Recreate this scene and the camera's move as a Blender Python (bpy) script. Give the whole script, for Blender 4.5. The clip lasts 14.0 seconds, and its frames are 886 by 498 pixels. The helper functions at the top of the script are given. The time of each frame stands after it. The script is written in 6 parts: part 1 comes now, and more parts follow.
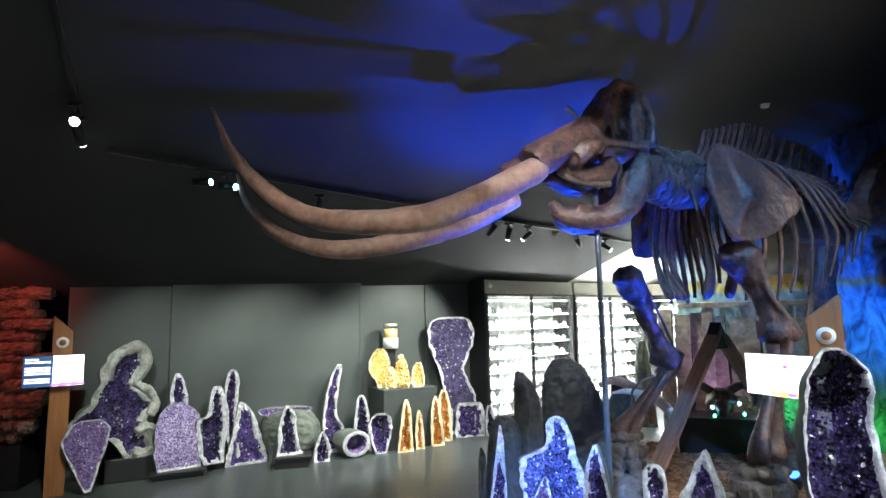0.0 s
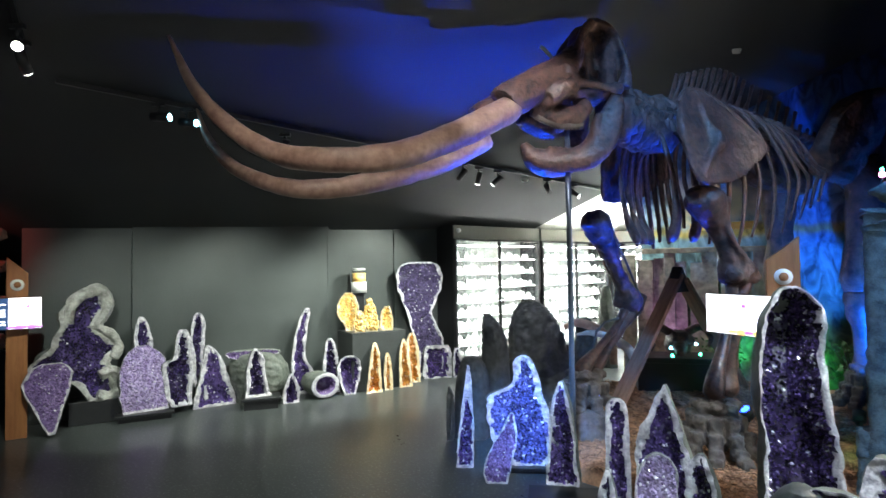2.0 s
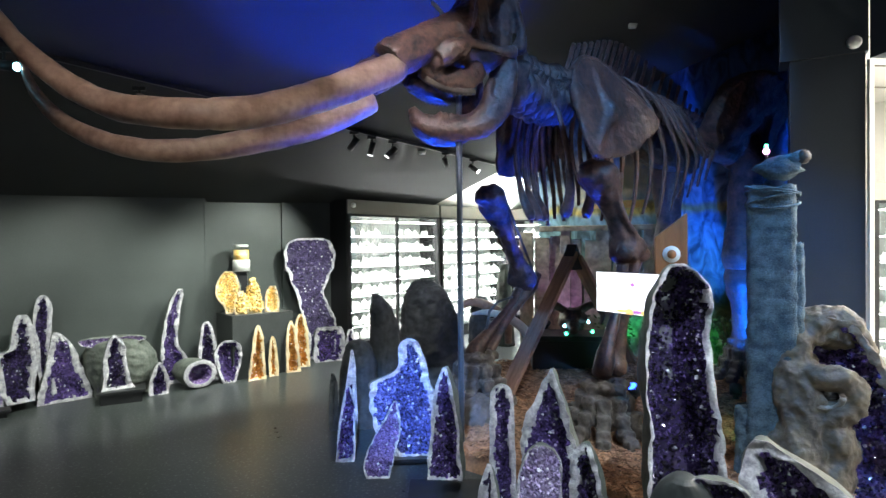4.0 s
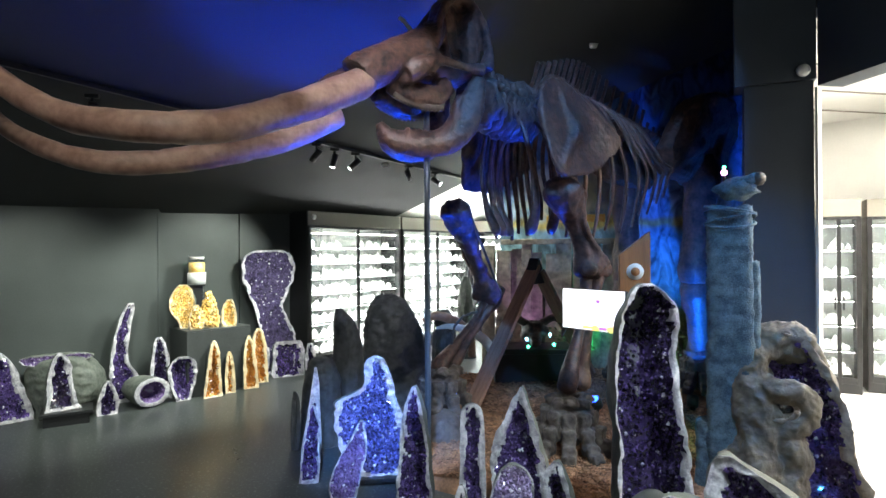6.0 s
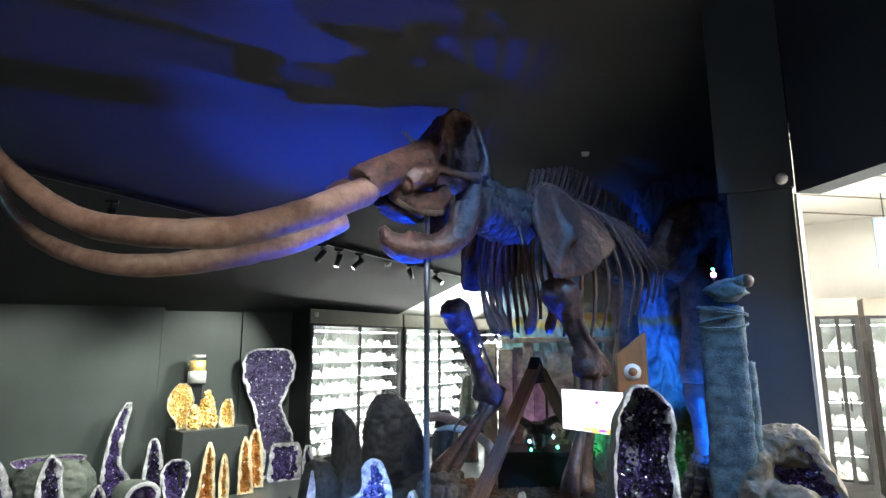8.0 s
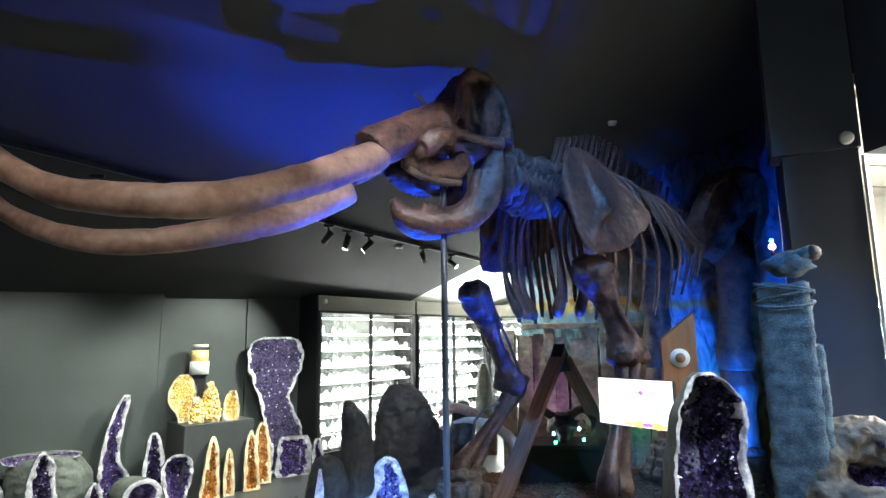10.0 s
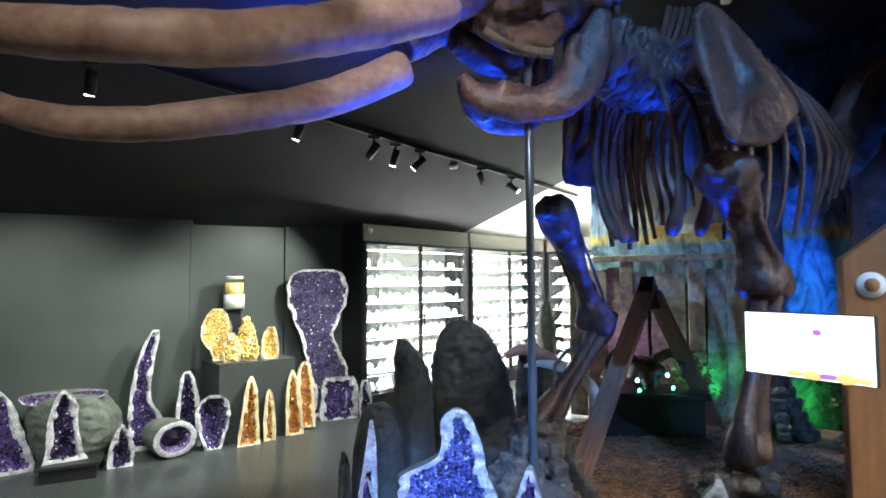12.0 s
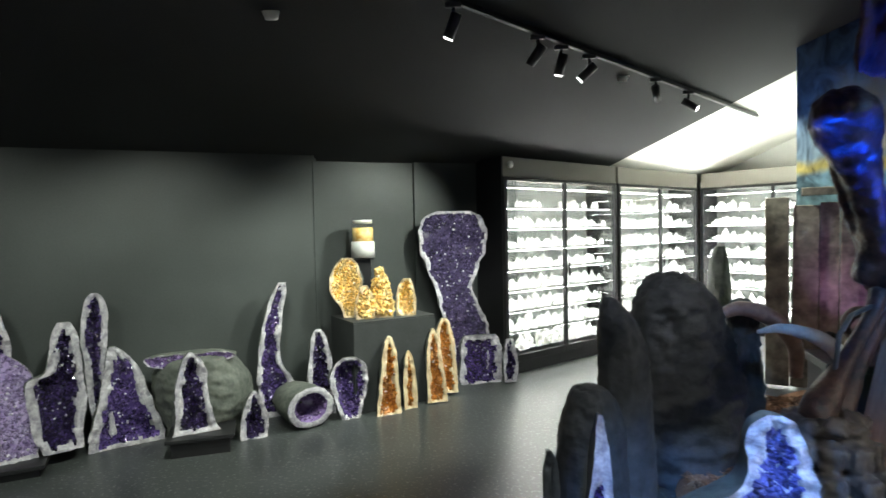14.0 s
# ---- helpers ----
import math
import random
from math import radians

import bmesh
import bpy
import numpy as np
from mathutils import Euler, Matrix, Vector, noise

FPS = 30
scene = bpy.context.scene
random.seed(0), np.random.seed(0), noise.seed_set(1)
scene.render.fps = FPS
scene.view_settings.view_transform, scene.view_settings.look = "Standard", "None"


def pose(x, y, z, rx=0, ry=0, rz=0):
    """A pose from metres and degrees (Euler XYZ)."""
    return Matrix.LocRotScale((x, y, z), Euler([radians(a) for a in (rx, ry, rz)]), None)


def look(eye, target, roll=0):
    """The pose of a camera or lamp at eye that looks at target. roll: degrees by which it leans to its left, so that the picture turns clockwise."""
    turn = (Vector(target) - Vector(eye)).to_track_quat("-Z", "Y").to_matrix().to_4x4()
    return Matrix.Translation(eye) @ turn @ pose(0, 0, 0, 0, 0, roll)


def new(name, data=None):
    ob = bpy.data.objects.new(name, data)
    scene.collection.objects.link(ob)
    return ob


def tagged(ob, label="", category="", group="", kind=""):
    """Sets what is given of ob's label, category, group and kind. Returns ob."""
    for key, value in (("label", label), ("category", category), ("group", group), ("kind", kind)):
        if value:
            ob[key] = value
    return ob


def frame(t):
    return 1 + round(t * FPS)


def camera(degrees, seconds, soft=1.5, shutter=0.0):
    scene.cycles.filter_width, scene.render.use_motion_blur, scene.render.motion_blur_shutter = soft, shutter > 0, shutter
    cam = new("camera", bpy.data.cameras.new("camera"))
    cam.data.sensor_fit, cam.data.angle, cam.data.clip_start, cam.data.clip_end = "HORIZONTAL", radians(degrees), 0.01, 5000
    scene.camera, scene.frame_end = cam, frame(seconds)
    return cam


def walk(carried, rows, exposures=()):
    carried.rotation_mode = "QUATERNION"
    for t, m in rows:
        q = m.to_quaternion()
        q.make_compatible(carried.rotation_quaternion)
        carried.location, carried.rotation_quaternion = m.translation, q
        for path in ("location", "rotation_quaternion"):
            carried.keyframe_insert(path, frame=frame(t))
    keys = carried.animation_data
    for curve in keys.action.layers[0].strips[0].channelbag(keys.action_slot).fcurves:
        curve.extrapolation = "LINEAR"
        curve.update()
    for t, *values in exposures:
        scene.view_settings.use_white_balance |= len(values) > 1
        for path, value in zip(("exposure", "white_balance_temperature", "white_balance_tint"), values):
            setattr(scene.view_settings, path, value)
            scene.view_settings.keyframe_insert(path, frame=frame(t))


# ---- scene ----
cam = camera(75.6, 14.0, shutter=0.4)
PATH = [
    (0, (0.531, 0.027, 1.644), (0.325, 2.002, 1.885), -1.0),
    (0.5, (0.532, 0.042, 1.64), (0.33, 2.024, 1.821), -1.1),
    (1, (0.53, 0.044, 1.639), (0.336, 2.029, 1.776), -1.0),
    (1.5, (0.509, 0.05, 1.631), (0.344, 2.04, 1.739), -0.9),
    (2, (0.501, 0.062, 1.593), (0.406, 2.059, 1.653), -0.8),
    (2.5, (0.542, 0.145, 1.591), (0.53, 2.145, 1.593), -0.9),
    (3, (0.655, 0.287, 1.582), (0.7, 2.286, 1.569), -0.9),
    (3.5, (0.707, 0.402, 1.575), (0.841, 2.398, 1.556), -0.7),
    (5.8, (0.622, 0.489, 1.618), (0.993, 2.454, 1.609), -0.3),
    (6, (0.622, 0.478, 1.63), (0.993, 2.443, 1.639), -0.3),
    (6.5, (0.609, 0.408, 1.668), (0.985, 2.37, 1.776), -0.2),
    (7, (0.62, 0.365, 1.652), (0.99, 2.317, 1.879), -0.2),
    (7.5, (0.628, 0.359, 1.667), (0.988, 2.303, 1.971), -0.2),
    (8, (0.63, 0.354, 1.65), (0.985, 2.293, 1.993), -0.2),
    (8.2, (0.629, 0.369, 1.631), (0.983, 2.305, 1.991), -0.3),
    (10.3, (0.668, 0.93, 1.623), (0.981, 2.884, 1.914), -0.6),
    (10.5, (0.715, 1.009, 1.625), (1.022, 2.966, 1.904), -0.5),
    (11, (0.734, 1.23, 1.589), (1.028, 3.193, 1.831), -0.5),
    (11.5, (0.631, 1.537, 1.567), (0.878, 3.513, 1.75), -0.2),
    (12, (0.576, 1.752, 1.514), (0.759, 3.74, 1.628), -0.3),
    (12.5, (0.479, 2.07, 1.509), (0.613, 4.065, 1.526), -0.5),
    (13, (0.315, 2.325, 1.48), (0.398, 4.323, 1.447), -0.6),
    (13.5, (0.106, 2.583, 1.472), (0.11, 4.583, 1.429), -0.6),
    (14, (-0.021, 2.776, 1.482), (-0.135, 4.771, 1.415), -1.1),
]
walk(cam, [(t, look(eye, target, roll)) for t, eye, target, roll in PATH],
     exposures=[(0.0, 0.3, 6150, 8), (1.5, 0.25, 6150, 8), (2.5, 0.05, 6150, 8), (6.0, -0.12, 6200, 8), (8.0, -0.08, 6200, 8), (10.5, 0.05, 6200, 8), (12.0, -0.12, 6200, 8), (13.0, -0.42, 6250, 8), (14.0, -0.65, 6300, 8)])

# ---- world and large lights ----
world = bpy.data.worlds.new("dark_hall")
world.use_nodes = True
scene.world = world
world.node_tree.nodes["Background"].inputs[0].default_value = (0.02, 0.028, 0.04, 1)
world.node_tree.nodes["Background"].inputs[1].default_value = 0.05


def lamp(name, kind, at, target, watts, colour, size=0.05, angle=60, blend=0.4, size_y=0.0):
    data = bpy.data.lights.new(name, kind)
    data.energy, data.color = watts, colour
    if kind == "SPOT":
        data.spot_size, data.spot_blend, data.shadow_soft_size = radians(angle), blend, size
    elif kind == "AREA":
        data.shape, data.size, data.size_y = "RECTANGLE", size, size_y or size
    else:
        data.shadow_soft_size = size
    ob = new(name, data)
    ob.matrix_world = look(at, target)
    return ob


WARM, COOL = (0.95, 1.0, 0.86), (0.84, 0.96, 1.0)
BLUE, GREEN, RED = (0.005, 0.065, 1.0), (0.05, 1.0, 0.2), (1.0, 0.12, 0.08)

# ---- materials ----


def material(name, colour, rough=0.6, metal=0.0, spread=0.12, scale=6.0, bump=0.0, bump_scale=40.0, second=None,
             emit=0.0, island=0.0, alpha_glass=0.0, spec=0.5, coat=0.0, stretch=(1, 1, 1), rvar=0.1, obj=True):
    m = bpy.data.materials.new(name)
    m.use_nodes = True
    nt = m.node_tree
    N, K = nt.nodes, nt.links
    b = N["Principled BSDF"]
    b.inputs["Roughness"].default_value, b.inputs["Metallic"].default_value = rough, metal
    b.inputs["Specular IOR Level"].default_value = spec
    b.inputs["Coat Weight"].default_value = coat
    tc = N.new("ShaderNodeTexCoord")
    mp = N.new("ShaderNodeMapping")
    mp.inputs["Scale"].default_value = stretch
    K.new(tc.outputs["Object"], mp.inputs[0])
    big, fine = N.new("ShaderNodeTexNoise"), N.new("ShaderNodeTexNoise")
    big.inputs["Scale"].default_value, big.inputs["Detail"].default_value = scale, 5
    fine.inputs["Scale"].default_value, fine.inputs["Detail"].default_value = bump_scale, 4
    K.new(mp.outputs[0], big.inputs[0])
    K.new(mp.outputs[0], fine.inputs[0])
    mix = N.new("ShaderNodeMix")
    mix.data_type = "RGBA"
    lo = second or tuple(max(0, c * (1 - spread * 2)) for c in colour)
    mix.inputs[6].default_value, mix.inputs[7].default_value = (*lo, 1), (*colour, 1)
    ramp = N.new("ShaderNodeMapRange")
    ramp.inputs[1].default_value, ramp.inputs[2].default_value = 0.35, 0.65
    add = N.new("ShaderNodeMath")
    add.operation = "MULTIPLY_ADD"
    add.inputs[1].default_value = 0.35
    K.new(fine.outputs[0], add.inputs[0])
    half = N.new("ShaderNodeMath")
    half.operation = "MULTIPLY_ADD"
    half.inputs[1].default_value, half.inputs[2].default_value = 0.65, 0.0
    K.new(big.outputs[0], half.inputs[0])
    K.new(half.outputs[0], add.inputs[2])
    K.new(add.outputs[0], ramp.inputs[0])
    K.new(ramp.outputs[0], mix.inputs[0])
    last = mix.outputs[2]
    if island:
        geo = N.new("ShaderNodeNewGeometry")
        info = N.new("ShaderNodeObjectInfo")
        tot = N.new("ShaderNodeMath")
        tot.operation = "ADD"
        K.new(geo.outputs["Random Per Island"], tot.inputs[0])
        K.new(info.outputs["Random"], tot.inputs[1])
        fr = N.new("ShaderNodeMath")
        fr.operation = "FRACT"
        K.new(tot.outputs[0], fr.inputs[0])
        hsv = N.new("ShaderNodeHueSaturation")
        rng = N.new("ShaderNodeMapRange")
        rng.inputs[3].default_value, rng.inputs[4].default_value = 1 - island, 1 + island
        K.new(fr.outputs[0], rng.inputs[0])
        K.new(rng.outputs[0], hsv.inputs["Value"])
        K.new(last, hsv.inputs["Color"])
        last = hsv.outputs[0]
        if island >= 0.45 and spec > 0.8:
            # sparkle put into the colour: a few crystals painted near-white as glints
            glint = N.new("ShaderNodeMapRange")
            glint.inputs[1].default_value, glint.inputs[2].default_value = 0.962, 0.985
            K.new(fr.outputs[0], glint.inputs[0])
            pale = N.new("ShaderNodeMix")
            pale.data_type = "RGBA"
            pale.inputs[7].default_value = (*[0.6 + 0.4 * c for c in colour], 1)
            K.new(glint.outputs[0], pale.inputs[0])
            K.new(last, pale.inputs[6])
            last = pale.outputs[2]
    K.new(last, b.inputs["Base Color"])
    rr = N.new("ShaderNodeMapRange")
    rr.inputs[3].default_value, rr.inputs[4].default_value = max(0.02, rough - rvar), min(1, rough + rvar)
    K.new(big.outputs[0], rr.inputs[0])
    K.new(rr.outputs[0], b.inputs["Roughness"])
    if bump:
        bp = N.new("ShaderNodeBump")
        bp.inputs["Strength"].default_value, bp.inputs["Distance"].default_value = bump, 0.02
        K.new(add.outputs[0], bp.inputs["Height"])
        K.new(bp.outputs[0], b.inputs["Normal"])
    if emit:
        K.new(last, b.inputs["Emission Color"])
        b.inputs["Emission Strength"].default_value = emit
    return m


def glass(name, tint=(0.99, 1.0, 0.985), rough=0.02):
    m = bpy.data.materials.new(name)
    m.use_nodes = True
    N, K = m.node_tree.nodes, m.node_tree.links
    out = N["Material Output"]
    tr, gl, mx, fr = (N.new("ShaderNodeBsdfTransparent"), N.new("ShaderNodeBsdfGlossy"), N.new("ShaderNodeMixShader"),
                      N.new("ShaderNodeLayerWeight"))
    tr.inputs[0].default_value = (*tint, 1)
    gl.inputs["Roughness"].default_value = rough
    fr.inputs[0].default_value = 0.12
    K.new(fr.outputs[1], mx.inputs[0])
    K.new(tr.outputs[0], mx.inputs[1])
    K.new(gl.outputs[0], mx.inputs[2])
    K.new(mx.outputs[0], out.inputs[0])
    return m


def glow(name, colour, strength):
    m = bpy.data.materials.new(name)
    m.use_nodes = True
    b = m.node_tree.nodes["Principled BSDF"]
    b.inputs["Base Color"].default_value = (*colour, 1)
    b.inputs["Emission Color"].default_value = (*colour, 1)
    b.inputs["Emission Strength"].default_value = strength
    return m


FLOOR = material("dark_floor", (0.068, 0.075, 0.074), 0.3, spread=0.2, scale=1.6, bump=0.06, bump_scale=55, rvar=0.06,
                 second=(0.036, 0.04, 0.04))
# pale flecks and scuffs in the floor's coating
fn, fk = FLOOR.node_tree.nodes, FLOOR.node_tree.links
fleck, fade = fn.new("ShaderNodeTexNoise"), fn.new("ShaderNodeMapRange")
fleck.inputs["Scale"].default_value, fleck.inputs["Detail"].default_value = 46, 4
fade.inputs[1].default_value, fade.inputs[2].default_value, fade.inputs[4].default_value = 0.58, 0.66, 0.7
fk.new(next(n for n in fn if n.type == "TEX_COORD").outputs["Object"], fleck.inputs[0])
fk.new(fleck.outputs[0], fade.inputs[0])
fmix = fn.new("ShaderNodeMix")
fmix.data_type = "RGBA"
fmix.inputs[7].default_value = (0.21, 0.22, 0.215, 1)
fbase = fn["Principled BSDF"].inputs["Base Color"]
fk.new(fbase.links[0].from_socket, fmix.inputs[6])
fk.new(fade.outputs[0], fmix.inputs[0])
fk.new(fmix.outputs[2], fbase)
BLACK_CEIL = material("black_ceiling", (0.036, 0.037, 0.038), 0.85, spread=0.15, scale=1.3, bump=0.15, bump_scale=90)
WHITE_CEIL = material("white_ceiling", (0.8, 0.78, 0.72), 0.8, spread=0.04, scale=1.0, bump=0.05)
BLACK_WALL = material("black_wall_panel", (0.062, 0.07, 0.068), 0.5, spread=0.14, scale=1.8, bump=0.08, bump_scale=70)
NAVY_WALL = material("dark_blue_wall", (0.052, 0.064, 0.084), 0.55, spread=0.1, scale=2, bump=0.08, bump_scale=80)
BLACK = material("black_satin", (0.02, 0.02, 0.022), 0.42, spread=0.15, scale=9, bump=0.03)
STAND = material("dark_grey_paint", (0.05, 0.054, 0.054), 0.55, spread=0.15, scale=7, bump=0.06)
FASCIA = material("beige_fascia", (0.3, 0.28, 0.24), 0.6, spread=0.06, scale=2, bump=0.04)
BONE = material("brown_bone", (0.16, 0.085, 0.062), 0.42, scale=9, second=(0.018, 0.015, 0.018), bump=1.0, bump_scale=30, rvar=0.2)
PALEBONE = material("pale_bone", (0.16, 0.125, 0.1), 0.6, scale=7, second=(0.045, 0.035, 0.03), bump=0.9, bump_scale=26)
IVORY = material("brown_ivory", (0.4, 0.265, 0.2), 0.42, scale=6, second=(0.17, 0.095, 0.07), bump=0.4, bump_scale=22)
POLE = material("steel_pole", (0.13, 0.15, 0.18), 0.4, metal=0.6, scale=9, spread=0.1)
WOOD = material("orange_wood", (0.36, 0.15, 0.05), 0.5, scale=7, second=(0.24, 0.09, 0.03), bump=0.15, bump_scale=50, stretch=(4, 4, 0.35))
OLDWOOD = material("worn_beam", (0.42, 0.25, 0.18), 0.65, scale=7, second=(0.22, 0.12, 0.085), bump=0.3, bump_scale=50, stretch=(4, 4, 0.4))
MULCH = material("bark_mulch", (0.38, 0.2, 0.11), 0.9, scale=9, second=(0.15, 0.08, 0.045), bump=0.8, bump_scale=60, island=0.5)
BASALT = material("dark_basalt", (0.075, 0.082, 0.084), 0.7, scale=9, second=(0.028, 0.031, 0.033), bump=1.0, bump_scale=22)
SHELL = material("grey_green_rind", (0.17, 0.18, 0.155), 0.6, scale=9, second=(0.07, 0.08, 0.07), bump=0.5, bump_scale=35)
RIM = material("white_agate_rim", (0.7, 0.68, 0.7), 0.35, scale=22, second=(0.26, 0.24, 0.3), bump=0.9, bump_scale=70)
CITRIM = material("cream_agate_rim", (0.8, 0.68, 0.46), 0.4, scale=14, second=(0.6, 0.42, 0.22), bump=0.4, bump_scale=60)
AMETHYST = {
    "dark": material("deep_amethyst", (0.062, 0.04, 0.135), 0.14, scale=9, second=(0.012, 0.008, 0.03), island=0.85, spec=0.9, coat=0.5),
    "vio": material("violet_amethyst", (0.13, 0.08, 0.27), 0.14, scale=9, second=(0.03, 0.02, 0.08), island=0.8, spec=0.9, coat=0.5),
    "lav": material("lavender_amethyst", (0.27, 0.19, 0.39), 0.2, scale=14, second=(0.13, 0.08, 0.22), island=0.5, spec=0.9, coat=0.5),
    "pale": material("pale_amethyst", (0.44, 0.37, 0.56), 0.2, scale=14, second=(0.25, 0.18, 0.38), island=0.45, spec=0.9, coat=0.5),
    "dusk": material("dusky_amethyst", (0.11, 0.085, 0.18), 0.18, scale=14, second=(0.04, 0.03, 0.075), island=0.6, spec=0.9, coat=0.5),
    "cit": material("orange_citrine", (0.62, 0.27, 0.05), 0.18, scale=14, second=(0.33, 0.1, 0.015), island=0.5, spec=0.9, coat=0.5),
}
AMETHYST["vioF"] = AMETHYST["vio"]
# violet amethyst as lit on the star geode, blue light mixed into its colour
AMETHYST["blue"] = material("blue_lit_amethyst", (0.16, 0.17, 0.46), 0.14, scale=9, second=(0.04, 0.04, 0.15), island=0.8, spec=0.9, coat=0.5)
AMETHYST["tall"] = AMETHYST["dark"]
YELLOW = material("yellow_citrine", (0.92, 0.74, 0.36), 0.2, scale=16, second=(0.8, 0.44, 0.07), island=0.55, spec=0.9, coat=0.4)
QUARTZ = material("white_quartz", (0.8, 0.8, 0.78), 0.3, scale=10, second=(0.6, 0.6, 0.58), island=0.25, coat=0.3)
WHITE = material("white_paint", (0.78, 0.77, 0.74), 0.5, spread=0.04, scale=3, bump=0.03)
BLUESTONE = material("grey_plaster_stone", (0.14, 0.2, 0.23), 0.9, scale=16, second=(0.035, 0.055, 0.07), bump=1.0, bump_scale=110)
REDROCK = material("brown_wall_stone", (0.3, 0.22, 0.17), 0.9, scale=6, second=(0.13, 0.09, 0.07), bump=0.7, bump_scale=22, island=0.25)
CASEBACK = material("grey_case_back", (0.2, 0.21, 0.2), 0.5, spread=0.05, scale=3)
GLASS = glass("clear_glass")
SCREEN_W = glow("lit_screen_white", (0.95, 0.93, 0.97), 2.2)
SCREEN_B = glow("lit_screen_blue", (0.03, 0.07, 0.17), 1.0)
SCREEN_P = glow("lit_screen_violet", (0.5, 0.2, 0.6), 1.0)
SCREEN_O = glow("lit_screen_amber", (0.95, 0.6, 0.2), 1.3)
LED = glow("white_led", (1.0, 0.97, 0.9), 26.0)
CASELED = glow("case_led", (1.0, 0.98, 0.92), 85.0)
LEDBLUE = glow("blue_led", (0.02, 0.07, 1.0), 14.0)
LEDGREEN = glow("green_led", (0.1, 1.0, 0.45), 12.0)
LEDCYAN = glow("cyan_led", (0.3, 0.75, 1.0), 14.0)
LEDPINK = glow("pink_led", (1.0, 0.25, 0.6), 14.0)

# ---- mesh helpers ----


def part(name, bm, mat, parent=None, label="", smooth=True):
    me = bpy.data.meshes.new(name)
    bm.normal_update()
    bm.to_mesh(me)
    bm.free()
    me.materials.append(mat)
    if smooth:
        for p in me.polygons:
            p.use_smooth = True
    ob = new(name, me)
    if parent is not None:
        ob.parent = parent
    if label:
        ob["label"] = label
    return ob


def thing(name, m, label, category, group="", kind=""):
    ob = new(name)
    ob.empty_display_size = 0.1
    ob.matrix_world = m
    return tagged(ob, label, category, group, kind)


def box(bm, lo, hi, bevel=0.0, m=None):
    c = [(a + b) / 2 for a, b in zip(lo, hi)]
    s = [abs(b - a) for a, b in zip(lo, hi)]
    mat = Matrix.Translation(c) @ Matrix.Diagonal((*s, 1))
    r = bmesh.ops.create_cube(bm, size=1, matrix=(m @ mat) if m else mat)
    if bevel:
        es = {e for v in r["verts"] for e in v.link_edges}
        bmesh.ops.bevel(bm, geom=list(es), offset=bevel, segments=2, affect="EDGES", profile=0.5)
    return bm


def boxed(name, lo, hi, mat, parent=None, label="", bevel=0.004, m=None):
    return part(name, box(bmesh.new(), lo, hi, bevel, m), mat, parent, label, smooth=False)


def smooth_path(pts, n):
    """Catmull-Rom through rows of numbers."""
    P = [np.array(p, float) for p in pts]
    P = [2 * P[0] - P[1]] + P + [2 * P[-1] - P[-2]]
    out = []
    for k in range(1, len(P) - 2):
        for i in range(n):
            u = i / n
            a, b, c, d = P[k - 1:k + 3]
            out.append(0.5 * (2 * b + (c - a) * u + (2 * a - 5 * b + 4 * c - d) * u * u + (3 * b - a - 3 * c + d) * u ** 3))
    out.append(P[-2])
    return out


def sweep(bm, pts, n=6, sides=10, flat=1.0, rough=0.0, up=(0, 0, 1), seed=0):
    """A closed tube through rows of x, y, z, radius; flat: the section's depth against its width."""
    rows = smooth_path(pts, n)
    rings = []
    side = None
    for i, r in enumerate(rows):
        p = Vector(r[:3])
        t = Vector(rows[min(i + 1, len(rows) - 1)][:3]) - Vector(rows[max(i - 1, 0)][:3])
        t.normalize()
        if side is None:
            side = t.cross(Vector(up))
            if side.length < 0.3:
                side = t.cross(Vector((1, 0, 0)))
        side = side - t * side.dot(t)
        side.normalize()
        over = side.cross(t)
        ring = []
        for k in range(sides):
            a = 2 * math.pi * k / sides
            rad = max(0.001, r[3])
            if rough:
                rad *= 1 + rough * noise.noise(Vector((p.x * 9 + seed, p.y * 9 + 2 * math.cos(a), p.z * 9 + 2 * math.sin(a))))
            ring.append(bm.verts.new(p + side * math.cos(a) * rad + over * math.sin(a) * rad * flat))
        rings.append(ring)
    for a, b in zip(rings, rings[1:]):
        for k in range(sides):
            bm.faces.new((a[k], a[(k + 1) % sides], b[(k + 1) % sides], b[k]))
    bm.faces.new(rings[0][::-1])
    bm.faces.new(rings[-1])
    return bm


def blob(bm, at, radii, rough=0.15, freq=3.0, seed=0, sub=3, m=None):
    """An uneven rounded lump."""
    r = bmesh.ops.create_icosphere(bm, subdivisions=sub, radius=1)
    for v in r["verts"]:
        d = v.co.normalized()
        k = 1 + rough * (noise.noise(d * freq + Vector((seed * 7.1, seed, 0))) + 0.5 * noise.noise(d * freq * 2.7 + Vector((0, seed * 3.3, 0))))
        p = Vector((d.x * radii[0] * k, d.y * radii[1] * k, d.z * radii[2] * k))
        v.co = Vector(at) + ((m @ p) if m else p)
    return bm


def cylinder(bm, at, r1, r2, h, seg=16, m=None):
    mat = Matrix.Translation(at) @ (m or Matrix()) @ Matrix.Translation((0, 0, h / 2))
    bmesh.ops.create_cone(bm, cap_ends=True, segments=seg, radius1=r1, radius2=r2, depth=h, matrix=mat)
    return bm


# ---- structure ----
WA = radians(35)
WDIR, WNOR = Vector((math.cos(WA), math.sin(WA), 0)), Vector((math.sin(WA), -math.cos(WA), 0))
W0 = Vector((-1.4, 7.67, 0))
CDIR, CNOR = Vector((0.743, 0.669, 0)), Vector((0.669, -0.743, 0))
C0 = Vector((0.26, 8.48, 0))


def ceiling_z(x, y):
    return 4.761 + 0.24 * x - 0.297 * y


